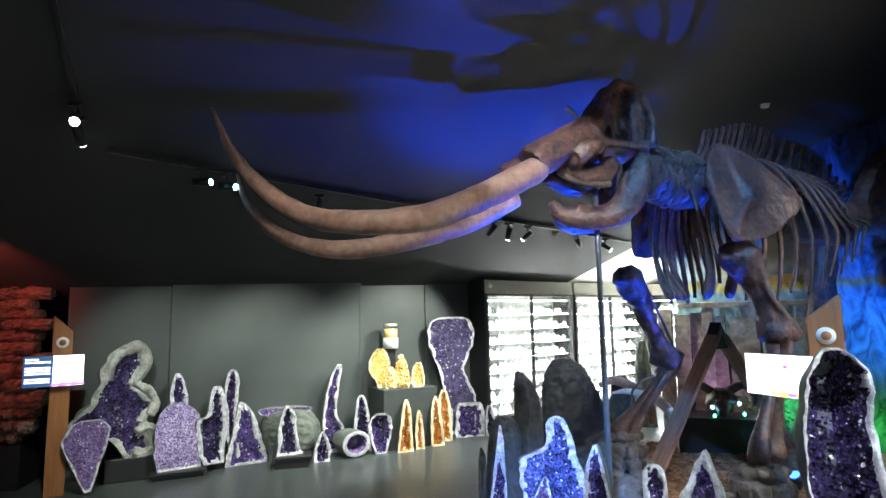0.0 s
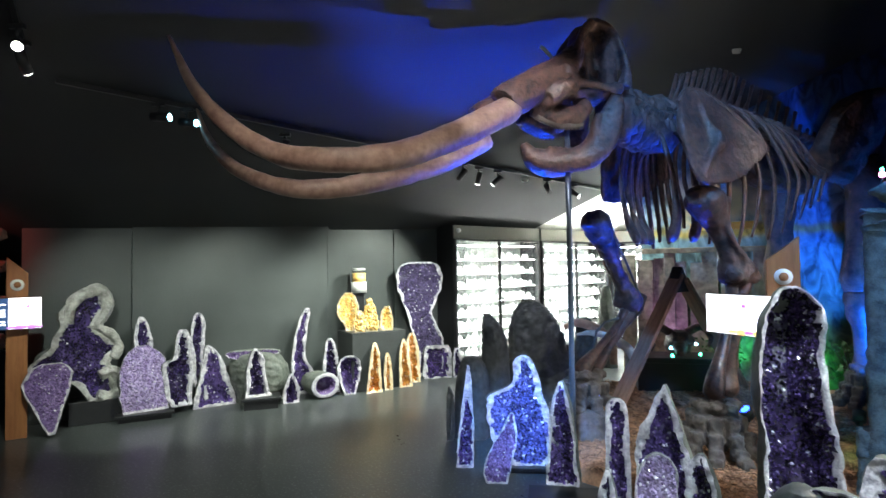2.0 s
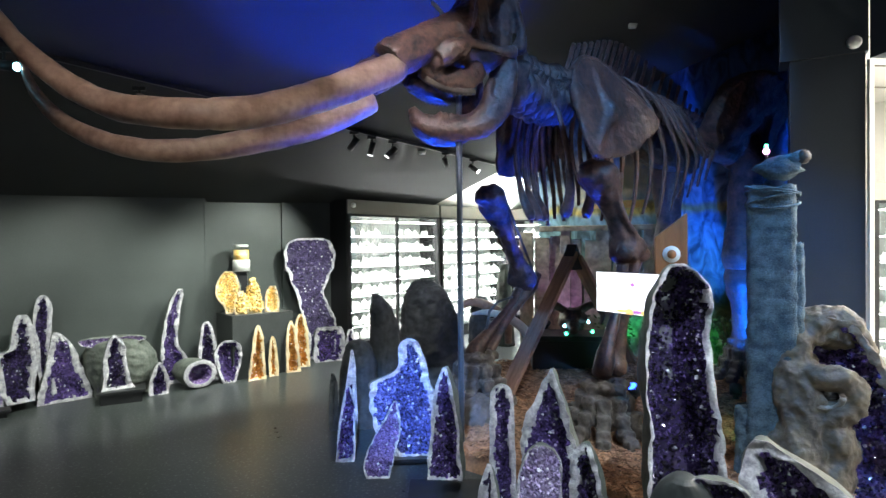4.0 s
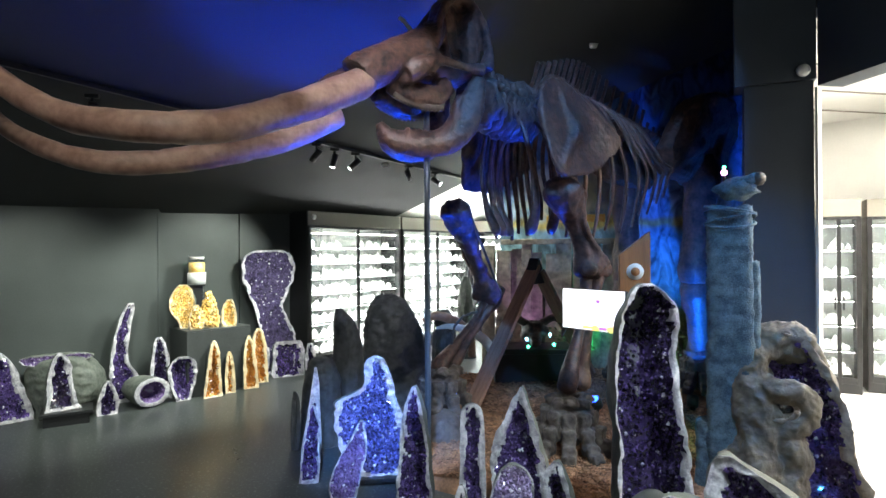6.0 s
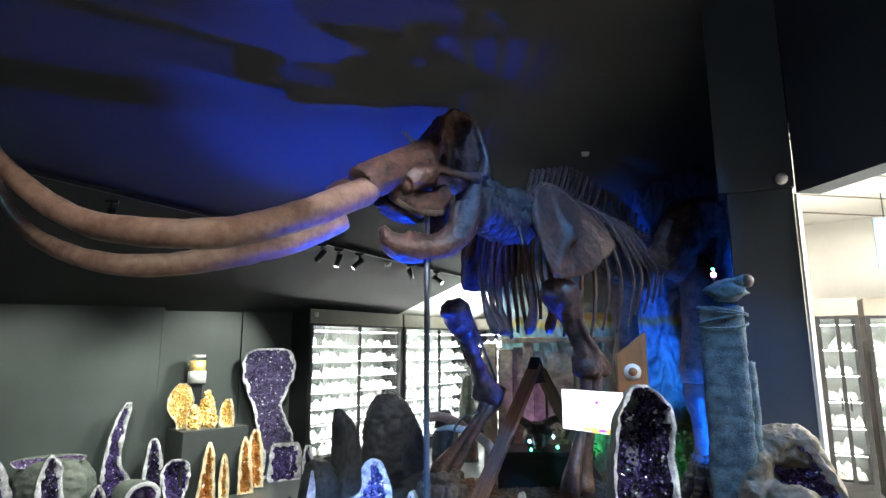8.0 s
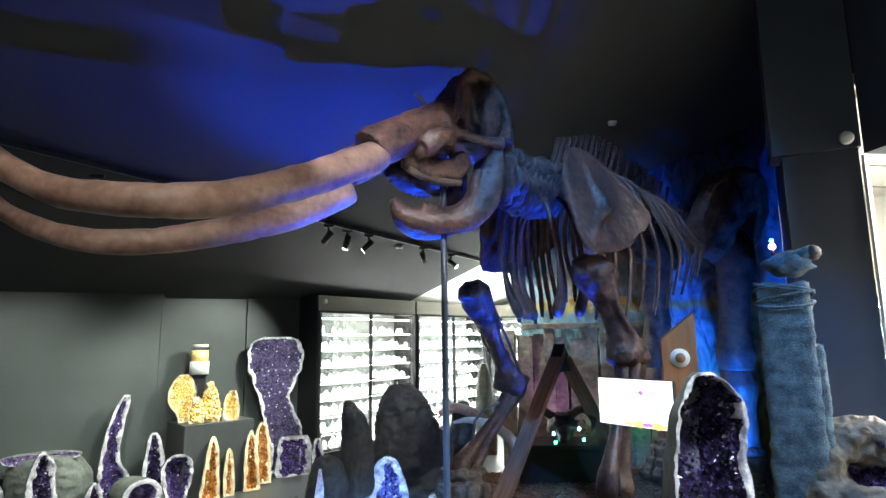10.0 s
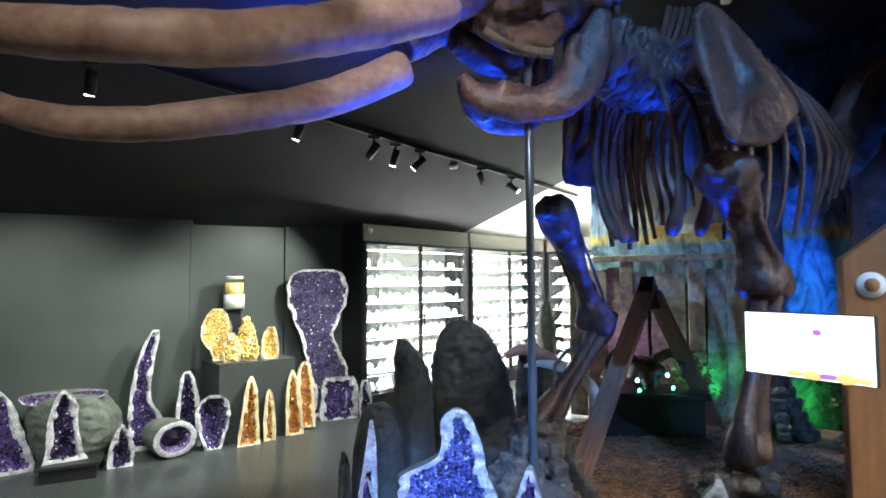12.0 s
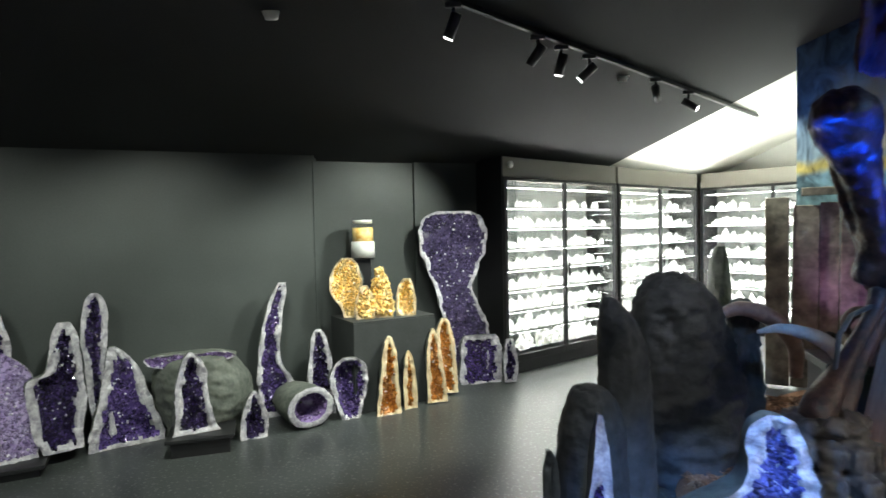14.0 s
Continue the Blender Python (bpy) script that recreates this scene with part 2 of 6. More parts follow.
def frame_m(o, d):
    """Local x along d, y away from the room, z up."""
    return Matrix.Translation(o) @ Matrix.Rotation(math.atan2(d[1], d[0]), 4, "Z")


def sheet(name, poly, zf, thick, mat, label, category):
    bm = bmesh.new()
    lo = [bm.verts.new((x, y, zf(x, y))) for x, y in poly]
    hi = [bm.verts.new((x, y, zf(x, y) + thick)) for x, y in poly]
    bm.faces.new(lo[::-1])
    bm.faces.new(hi)
    n = len(poly)
    for i in range(n):
        bm.faces.new((lo[i], lo[(i + 1) % n], hi[(i + 1) % n], hi[i]))
    bmesh.ops.recalc_face_normals(bm, faces=bm.faces)
    ob = part(name, bm, mat, smooth=False)
    return tagged(ob, label, category, kind="structure")


def wall(name, a, b, z0, z1, mat, label, thick=0.12):
    """A wall whose room side runs from a to b; its thickness lies to the left of that way."""
    d = Vector((b[0] - a[0], b[1] - a[1], 0))
    ob = boxed(name, (0, 0, z0), (d.length, thick, z1), mat, bevel=0)
    ob.matrix_world = frame_m((a[0], a[1], 0), d)
    return tagged(ob, label, "wall", kind="structure")


tagged(sheet("floor", [(-9, -5), (12, -5), (12, 14), (-9, 14)], lambda x, y: -0.1, 0.1, FLOOR, "", ""), "dark grey polished floor with faint scuffs", "floor", kind="structure")
E1, E2 = Vector((1.63, 9.87, 0)), Vector((3.06, 8.63, 0))
ED = (E2 - E1).normalized()
ea, eb = E1 - ED * 4, E1 + ED * 2.35
sheet("ceiling", [(-9, -5), (4.0, -5), (4.0, 4.2), (6.6, 6.4), (6.2, 6.6), (3.1, 8.45), (eb.x, eb.y), (ea.x, ea.y), (-9, 5.2)], ceiling_z, 0.1, BLACK_CEIL,
      "black sloping plaster ceiling", "ceiling")
sheet("ceiling_white", [(eb.x, eb.y), (8, 8.0), (10, 16), (0, 16), (ea.x, ea.y)], lambda x, y: ceiling_z(x, y) - 0.0, 0.1, WHITE_CEIL,
      "brightly lit white sloping ceiling", "ceiling")

wl = W0 - WDIR * 6.2
wall("wall_north", W0 - WDIR * 2.33, W0 - WDIR * 0.004, 0, 2.5, BLACK_WALL, "black painted wall panel behind the geodes")
wall("wall_north_end", W0 - WDIR * 3.34 + WNOR * -0.03, W0 - WDIR * 2.335 + WNOR * -0.03, 0, 2.5, BLACK_WALL, "black painted wall panel, slightly set back")
wall("wall_niche", W0 + WNOR * -0.1, W0 + WDIR * 1.02 + WNOR * -0.1, 0, 2.5, BLACK_WALL, "dark grey panel behind the plinth")
wall("wall_niche_end", W0 + WDIR * 1.025 + WNOR * -0.08, W0 + WDIR * 2.3 + WNOR * -0.08, 0, 2.5, BLACK_WALL, "dark grey panel beside the showcase")
wall("trim_niche", W0 + WNOR * 0.006 - WDIR * 0.02, W0 + WNOR * 0.006 + WDIR * 0.012, 0, 2.12, BLACK_WALL, "narrow corner trim of the niche", 0.034)
wall("wall_west", wl + WNOR * -0.75, W0 - WDIR * 3.7 + WNOR * -0.75, 0, 2.9, BLACK, "black wall behind the stone relief")
# dark mural wall behind the skeleton, and the pillar by the shop opening
ML, MR = Vector((2.87, 8.1, 0)), Vector((5.9, 6.29, 0))


def mural_material():
    m = material("painted_landscape", (0.2, 0.3, 0.4), 0.75, scale=3, bump=0.12, bump_scale=40)
    N, K = m.node_tree.nodes, m.node_tree.links
    b = N["Principled BSDF"]
    tc = next(n for n in N if n.type == "TEX_COORD")
    sep = N.new("ShaderNodeSeparateXYZ")
    K.new(tc.outputs["Object"], sep.inputs[0])
    ns = N.new("ShaderNodeTexNoise")
    ns.inputs["Scale"].default_value, ns.inputs["Detail"].default_value = 2.2, 6
    K.new(tc.outputs["Object"], ns.inputs[0])
    wob = N.new("ShaderNodeMath")
    wob.operation = "MULTIPLY_ADD"
    wob.inputs[1].default_value = 0.3
    K.new(ns.outputs[0], wob.inputs[0])
    K.new(sep.outputs[2], wob.inputs[2])
    ramp = N.new("ShaderNodeValToRGB")
    e = ramp.color_ramp.elements
    e[0].position, e[0].color = 0.0, (0.12, 0.16, 0.06, 1)
    e[1].position, e[1].color = 1.0, (0.03, 0.06, 0.16, 1)
    for p, c in ((0.2, (0.2, 0.26, 0.1, 1)), (0.36, (0.25, 0.4, 0.36, 1)), (0.49, (0.22, 0.38, 0.5, 1)), (0.505, (0.62, 0.5, 0.14, 1)),
                 (0.517, (0.55, 0.45, 0.18, 1)), (0.53, (0.3, 0.42, 0.55, 1)), (0.72, (0.12, 0.22, 0.42, 1))):
        x = e.new(p)
        x.color = c
    sc = N.new("ShaderNodeMath")
    sc.operation = "MULTIPLY"
    sc.inputs[1].default_value = 0.24
    K.new(wob.outputs[0], sc.inputs[0])
    K.new(sc.outputs[0], ramp.inputs[0])
    stroke = N.new("ShaderNodeTexNoise")
    stroke.inputs["Scale"].default_value, stroke.inputs["Detail"].default_value, stroke.inputs["Distortion"].default_value = 3.0, 7, 1.5
    squash = N.new("ShaderNodeMapping")
    squash.inputs["Scale"].default_value = (2.2, 1, 1.0)
    K.new(tc.outputs["Object"], squash.inputs[0])
    K.new(squash.outputs[0], stroke.inputs[0])
    tone = N.new("ShaderNodeMapRange")
    tone.inputs[1].default_value, tone.inputs[2].default_value, tone.inputs[3].default_value, tone.inputs[4].default_value = 0.35, 0.65, 0.25, 1.25
    K.new(stroke.outputs[0], tone.inputs[0])
    brush = N.new("ShaderNodeHueSaturation")
    K.new(tone.outputs[0], brush.inputs["Value"])
    K.new(ramp.outputs[0], brush.inputs["Color"])
    # a cream cloud bank near one end of the wall
    mask = None
    for axis, a, c, d, e_ in ((0, 0.1, 0.35, 1.3, 1.7), (2, 2.02, 2.12, 2.55, 2.85)):
        for p, q in ((a, c), (e_, d)):
            r = N.new("ShaderNodeMapRange")
            r.inputs[1].default_value, r.inputs[2].default_value = p, q
            K.new(sep.outputs[axis], r.inputs[0])
            if mask is None:
                mask = r.outputs[0]
            else:
                mul = N.new("ShaderNodeMath")
                mul.operation = "MULTIPLY"
                K.new(mask, mul.inputs[0])
                K.new(r.outputs[0], mul.inputs[1])
                mask = mul.outputs[0]
    puff = N.new("ShaderNodeMapRange")
    puff.inputs[1].default_value, puff.inputs[2].default_value = 0.4, 0.55
    K.new(ns.outputs[0], puff.inputs[0])
    mul = N.new("ShaderNodeMath")
    mul.operation = "MULTIPLY"
    K.new(mask, mul.inputs[0])
    K.new(puff.outputs[0], mul.inputs[1])
    cloud = N.new("ShaderNodeMix")
    cloud.data_type = "RGBA"
    cloud.inputs[7].default_value = (0.72, 0.68, 0.55, 1)
    K.new(mul.outputs[0], cloud.inputs[0])
    K.new(brush.outputs[0], cloud.inputs[6])
    K.new(cloud.outputs[2], b.inputs["Base Color"])
    return m


MURAL = mural_material()
wall("wall_mural", ML, ML + (MR - ML) * 0.87, 0, 4.7, MURAL, "painted landscape mural with blue sky and yellow horizon")
PL, PR = Vector((3.52, 4.11, 0)), Vector((3.87, 3.87, 0))
wall("pillar", PL, PR, 0, 2.8, NAVY_WALL, "dark blue painted pillar beside the shop opening", thick=0.22)
wall("wall_header", PL + Vector((-0.06, 0.02, 0)), PR + Vector((-0.004, -0.03, 0)), 2.805, 5.2, NAVY_WALL, "dark blue bulkhead over the pillar", thick=0.25)
wall("wall_header_east", (3.866, 3.83), (3.9, -5), 2.75, 6.0, NAVY_WALL, "dark blue bulkhead over the shop opening", thick=0.2)
wall("wall_back_east", ML + (MR - ML) * 0.872, (4.03, 4.3), 0, 5.0, BLACK, "dark wall beside the mural", thick=0.1)
wall("wall_south", (9, -4.9), (-8.9, -4.9), 0, 6.2, BLACK_WALL, "black wall behind the visitor")
wall("wall_far_west", (-6.4, -4.9), (-6.4, 4.2), 0, 6.2, BLACK_WALL, "black side wall")

# ---- showcases ----
CASE_H = 2.2


def mineral(bm, x, y, z, s, rnd):
    """A small uneven crystal lump."""
    n = rnd.randint(5, 7)
    base = []
    for k in range(n):
        a = 2 * math.pi * k / n
        r = s * rnd.uniform(0.7, 1.1)
        base.append((bm.verts.new((x + r * math.cos(a), y + r * 0.7 * math.sin(a), z)), bm.verts.new((x + r * 0.8 * math.cos(a + 0.3), y + r * 0.6 * math.sin(a + 0.3), z + s * rnd.uniform(0.5, 1.2)))))
    top = bm.verts.new((x + rnd.uniform(-0.3, 0.3) * s, y, z + s * rnd.uniform(1.2, 2.2)))
    for k in range(n):
        a, b = base[k], base[(k + 1) % n]
        bm.faces.new((a[0], b[0], b[1], a[1]))
        bm.faces.new((a[1], b[1], top))
    return bm


def showcase(o, d, width, seed, label, shelves=8, depth=0.45):
    """A tall glazed display case of two panes; local x along its face."""
    rnd = random.Random(seed)
    m = frame_m(o, d)
    t = thing("showcase", m, label, "showcase", "showcases along the back")
    boxed("plinth", (0, 0.0, 0), (width, depth, 0.12), BLACK, t)
    boxed("fascia", (0, 0, 2.0), (width, depth, CASE_H), FASCIA, t, "beige fascia above the glass", 0.006)
    boxed("back_panel", (0.03, depth - 0.03, 0.12), (width - 0.03, depth, 2.0), CASEBACK, t, "grey-green lit back panel")
    boxed("side_panel", (0, 0.03, 0.12), (0.03, depth, 2.0), BLACK, t)
    boxed("side_panel", (width - 0.03, 0.03, 0.12), (width, depth, 2.0), BLACK, t)
    for x in (0.0, width / 2 - 0.02, width - 0.05):
        boxed("frame_post", (x, -0.012, 0.12), (x + (0.04 if 0 < x < width - 0.1 else 0.05), 0.028, 2.0), BLACK, t, bevel=0.003)
    boxed("top_rail", (0.05, -0.01, 1.965), (width - 0.05, 0.026, 1.998), BLACK, t, bevel=0.003)
    boxed("bottom_rail", (0.05, -0.01, 0.122), (width - 0.05, 0.026, 0.19), BLACK, t, bevel=0.003)
    for k in (0, 1):
        g = boxed("pane", (0.05 + k * (width / 2 - 0.03), 0.004, 0.19), (width / 2 - 0.02 + k * (width / 2 - 0.03), 0.01, 1.965), GLASS, t, "clear glass pane", 0)
        g.visible_shadow = False
        boxed("handle", (width / 2 + (0.03 if k else -0.05), -0.03, 0.95), (width / 2 + (0.05 if k else -0.03), -0.012, 1.1), BLACK, t, bevel=0.004)
    gap = 1.72 / shelves
    for i in range(shelves):
        z = 0.2 + i * gap
        if i:
            s = boxed("shelf", (0.035, 0.08, z - 0.008), (width - 0.035, depth - 0.035, z), GLASS, t, "clear glass shelf", 0)
            s.visible_shadow = False
        boxed("shelf_rail", (0.035, 0.062, z + gap - 0.02), (width - 0.035, 0.07, z + gap - 0.007), BLACK, t, "black shelf edge", 0)
        boxed("led_strip", (0.06, 0.074, z + gap - 0.024), (width - 0.06, 0.094, z + gap - 0.014), CASELED, t, "white light strip", 0)
        for line in (0.14, 0.24, 0.34):
            bm = bmesh.new()
            x = 0.07 + rnd.uniform(0, 0.05)
            while x < width - 0.09:
                s = rnd.choice((rnd.uniform(0.02, 0.04), rnd.uniform(0.04, 0.066), rnd.uniform(0.045, 0.08))) * (1.3 if i == 0 else 1.0)
                s = min(s, gap * 0.4) * (0.75 if line < 0.2 else 1.0)
                if rnd.random() < (0.94 if i < shelves - 1 else 0.45):
                    mineral(bm, x, line + rnd.uniform(-0.03, 0.03), z + 0.001, s, rnd)
                x += s * rnd.uniform(1.0, 2.1)
            if not bm.faces:
                mineral(bm, width / 2, line, z + 0.001, 0.04, rnd)
            tagged(part("mineral_row", bm, QUARTZ, t, "row of white crystals", smooth=False), kind="stuff")
    bm = cylinder(bmesh.new(), (0.09, -0.006, 2.12), 0.035, 0.035, 0.02, 18, Matrix.Rotation(radians(90), 4, "X"))
    if seed == 1:
        part("smoke_sensor", bm, WHITE, t, "round white sensor")
    else:
        bm.free()
    return t


showcase(C0, CDIR, 1.9, 1, "black glazed showcase full of white crystals on shelves")
showcase(C0 + CDIR * 1.94, CDIR, 1.9, 2, "black glazed showcase full of white crystals on shelves")
K0 = C0 + CDIR * 3.9
showcase(K0 + CNOR * 0.02, CNOR, 1.9, 3, "black glazed showcase of pale minerals turning the corner")
wall("case_end", C0 - CNOR * 0.5 - CDIR * 0.02, C0 - CDIR * 0.02, 0, 2.2, BLACK, "black side panel of the showcase", thick=0.018)
wall("wall_behind_cases", C0 - CNOR * 0.5 - CDIR * 0.5, C0 + CDIR * 6 - CNOR * 0.5, 0, 3.2, WHITE, "white wall behind the showcases")
wall("wall_beyond", C0 + CDIR * 4.4 - CNOR * 0.5, C0 + CDIR * 4.4 + CNOR * 4.5, 0, 3.6, WHITE, "white wall of the bright room beyond")
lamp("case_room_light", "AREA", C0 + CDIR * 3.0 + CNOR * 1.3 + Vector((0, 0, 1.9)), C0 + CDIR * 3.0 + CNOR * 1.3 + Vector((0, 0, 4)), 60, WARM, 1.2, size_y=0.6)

# ---- track lights ----


def track_lamp(x, y, z, aim, lit, colour=WARM, mat=None, watts=0, angle=45):
    """A black cylinder spotlight under the track; its front points at aim."""
    t = thing("track_spotlight", pose(x, y, z), "black cylindrical track spotlight" + (", lit" if lit else ", unlit"), "lamp", "spotlights on the ceiling track")
    d = Vector(aim) - Vector((x, y, z - 0.12))
    turn = d.to_track_quat("Z", "Y").to_matrix().to_4x4()
    part("stem", cylinder(bmesh.new(), (0, 0, -0.1), 0.011, 0.011, 0.1, 10), BLACK, t)
    part("gear_box", box(bmesh.new(), (-0.05, -0.016, -0.03), (0.05, 0.016, 0.0), 0.004), BLACK, t, smooth=False)
    part("housing", cylinder(bmesh.new(), (0, 0, -0.12), 0.034, 0.034, 0.15, 18, turn @ Matrix.Translation((0, 0, -0.06))), BLACK, t)
    face = turn @ Vector((0, 0, 0.091))
    part("lens", cylinder(bmesh.new(), Vector((0, 0, -0.12)) + face, 0.029, 0.029, 0.004, 18, turn), mat or (LED if lit else BLACK), t, "glowing lens" if lit else "")
    if watts:
        a = Vector((x, y, z - 0.12)) + d.normalized() * 0.13
        lamp("spot_beam", "SPOT", a, aim, watts, colour, 0.03, angle, 0.7)
    return t


def on_ceiling(x, y, drop=0.0):
    return ceiling_z(x, y) - drop


def track(a, b, label):
    pa, pb = Vector((*a, ceiling_z(*a) - 0.03)), Vector((*b, ceiling_z(*b) - 0.03))
    d = (pb - pa)
    ob = part("lighting_track", box(bmesh.new(), (-0.017, -0.017, 0), (0.017, 0.017, d.length), 0.003), BLACK, smooth=False)
    ob.matrix_world = Matrix.Translation(pa) @ d.to_track_quat("Z", "Y").to_matrix().to_4x4()
    return tagged(ob, label, "track", kind="structure")


track((-2.45, 3.98), (3.16, 9.42), "black ceiling track for spotlights")
track((-1.7, 2.4), (-2.4, 3.62), "black ceiling track near the entrance")
TD = Vector((5.61, 5.44, 0)).normalized()
for x, y, aim, lit, w, ang in ((-1.21, 5.29, (-2.1, 6.6, 0.6), True, 250, 82), (-0.13, 6.23, (-1.1, 7.25, 0.5), True, 270, 76),
                          (0.43, 6.78, (-0.9, 7.6, 1.0), False, 0, 40), (0.62, 6.98, (0.0, 7.7, 0.2), True, 240, 78),
                          (0.86, 7.2, (-0.9, 7.85, 1.1), True, 360, 64), (1.56, 7.86, (1.9, 8.6, 2.0), False, 0, 40),
                          (1.99, 8.28, (3.2, 7.9, 1.7), True, 260, 60)):
    track_lamp(x, y, on_ceiling(x, y, 0.045), aim, lit, WARM, None, w, ang)
track_lamp(-1.95, 4.45, on_ceiling(-1.95, 4.45, 0.045), (1.5, 4.2, 2.6), True, COOL, LEDCYAN, 0)
track_lamp(-1.8, 4.6, on_ceiling(-1.8, 4.6, 0.045), (0.9, 4.0, 2.4), True, COOL, LEDCYAN, 50, 40)
track_lamp(-2.3, 3.45, on_ceiling(-2.3, 3.45, 0.045), (0.1, 0.6, 0.9), True, WARM, None, 60, 70)
track_lamp(-2.37, 3.58, on_ceiling(-2.37, 3.58, 0.045), (-3.1, 6.2, 0.6), True, WARM, None, 240, 56)
for x, y, n in ((3.25, 5.97, "smoke_detector"), (-1.14, 5.95, "smoke_detector"), (1.25, 7.75, "sprinkler")):
    ob = part(n, cylinder(bmesh.new(), (0, 0, -0.045), 0.035, 0.05, 0.045, 18), WHITE)
    ob.matrix_world = Matrix.Translation((x, y, ceiling_z(x, y))) @ Matrix.Rotation(radians(14), 4, "X")
    tagged(ob, "small white round ceiling detector", "detector")

# ---- mammoth ----
AX, NX = Vector((0.85, 0.53, 0)).normalized(), Vector((0.53, -0.85, 0)).normalized()
MO = Vector((1.6, 4.7, 0))
mammoth = thing("mammoth_skeleton", Matrix.Translation(MO) @ Matrix.Rotation(math.atan2(AX.y, AX.x), 4, "Z"),
                "mounted brown mammoth skeleton with long curved tusks, lit blue", "skeleton")


def loc(p):
    """World place to the skeleton's own: s along the back, l to its far side, z."""
    d = Vector(p) - MO
    return (d.dot(AX), -d.dot(NX), p[2])


def bone(name, pts, n=5, sides=10, flat=1.0, mat=None, rough=0.12, label="", seed=1):
    return part(name, sweep(bmesh.new(), pts, n, sides, flat, rough, seed=seed), mat or BONE, mammoth, label)


def tusk(pts, sides=20):
    """Swept with slight growth rings."""
    rows = smooth_path(pts, 12)
    rr = [(r[0], r[1], r[2], r[3] * (1 + 0.025 * noise.noise(Vector((i * 0.35, 0, 0))) - (0.07 if i % 17 == 0 else 0.02 if i % 17 in (1, 16) else 0))) for i, r in enumerate(rows)]
    return part("tusk", sweep(bmesh.new(), rr, 1, sides, 1.0, 0.07), IVORY, mammoth, "long curved brown ivory tusk with crack rings")


near_tusk = [(0.82, 4.24, 2.745, 0.1), (0.45, 3.88, 2.485, 0.095), (0.1, 3.6, 2.3, 0.088), (-0.23, 3.48, 2.245, 0.081), (-0.66, 3.55, 2.3, 0.07),
             (-1.0, 3.62, 2.49, 0.058), (-1.27, 3.66, 2.77, 0.04), (-1.44, 3.65, 3.12, 0.01)]
far_tusk = [(0.64, 4.7, 2.63, 0.098), (0.25, 4.52, 2.4, 0.09), (-0.14, 4.32, 2.255, 0.082), (-0.5, 4.22, 2.18, 0.075), (-0.85, 4.18, 2.19, 0.066),
            (-1.25, 4.3, 2.345, 0.052), (-1.56, 4.5, 2.61, 0.035), (-1.74, 4.65, 2.92, 0.01)]
for tk in (near_tusk, far_tusk):
    tusk([(*loc(p[:3]), p[3]) for p in tk])


def fused(name, bm, mat, label="", voxel=0.02):
    """Joined lumps made into one skin."""
    ob = part(name, bm, mat, mammoth, label)
    r = ob.modifiers.new("skin", "REMESH")
    r.mode, r.voxel_size, r.use_smooth_shade = "VOXEL", voxel, True
    s = ob.modifiers.new("soften", "SMOOTH")
    s.iterations = 2
    return ob


# skull: high dome with hollowed sides, tusk sockets, cheek arches; the head is turned a little to the far side
HM = mammoth.matrix_world.inverted() @ Matrix.Translation((1.855, 4.86, 0)) @ Matrix.Rotation(math.atan2(0.325, 0.946), 4, "Z")


def roughen(ob, amount, size):
    tex = bpy.data.textures.new("bone_lumps", "CLOUDS")
    tex.noise_scale, tex.noise_depth = size, 3
    d = ob.modifiers.new("lumps", "DISPLACE")
    d.texture, d.strength, d.mid_level, d.texture_coords = tex, amount, 0.5, "LOCAL"


def head(bm, keep, shrink):
    """Shortens the head along its length beyond the given place, and sets it on the neck."""
    for v in bm.verts:
        if v.co.x > keep:
            v.co.x = keep + (v.co.x - keep) * shrink
    bm.transform(HM)
    return bm


bm = bmesh.new()
blob(bm, (-0.31, 0, 3.28), (0.2, 0.13, 0.25), 0.15, 2, 3, 3)
blob(bm, (-0.18, 0, 3.26), (0.12, 0.16, 0.25), 0.15, 2, 6, 3)
blob(bm, (-0.17, 0, 3.06), (0.12, 0.17, 0.14), 0.15, 2, 7, 3)
blob(bm, (-0.36, 0, 3.0), (0.24, 0.13, 0.14), 0.15, 2, 4, 3)
blob(bm, (-0.62, 0, 2.98), (0.2, 0.15, 0.18), 0.15, 2, 5, 3)
sweep(bm, [(-0.28, -0.12, 3.5, 0.036), (-0.26, 0.0, 3.54, 0.05), (-0.28, 0.12, 3.5, 0.036)], 4, 12, 1, 0.1)
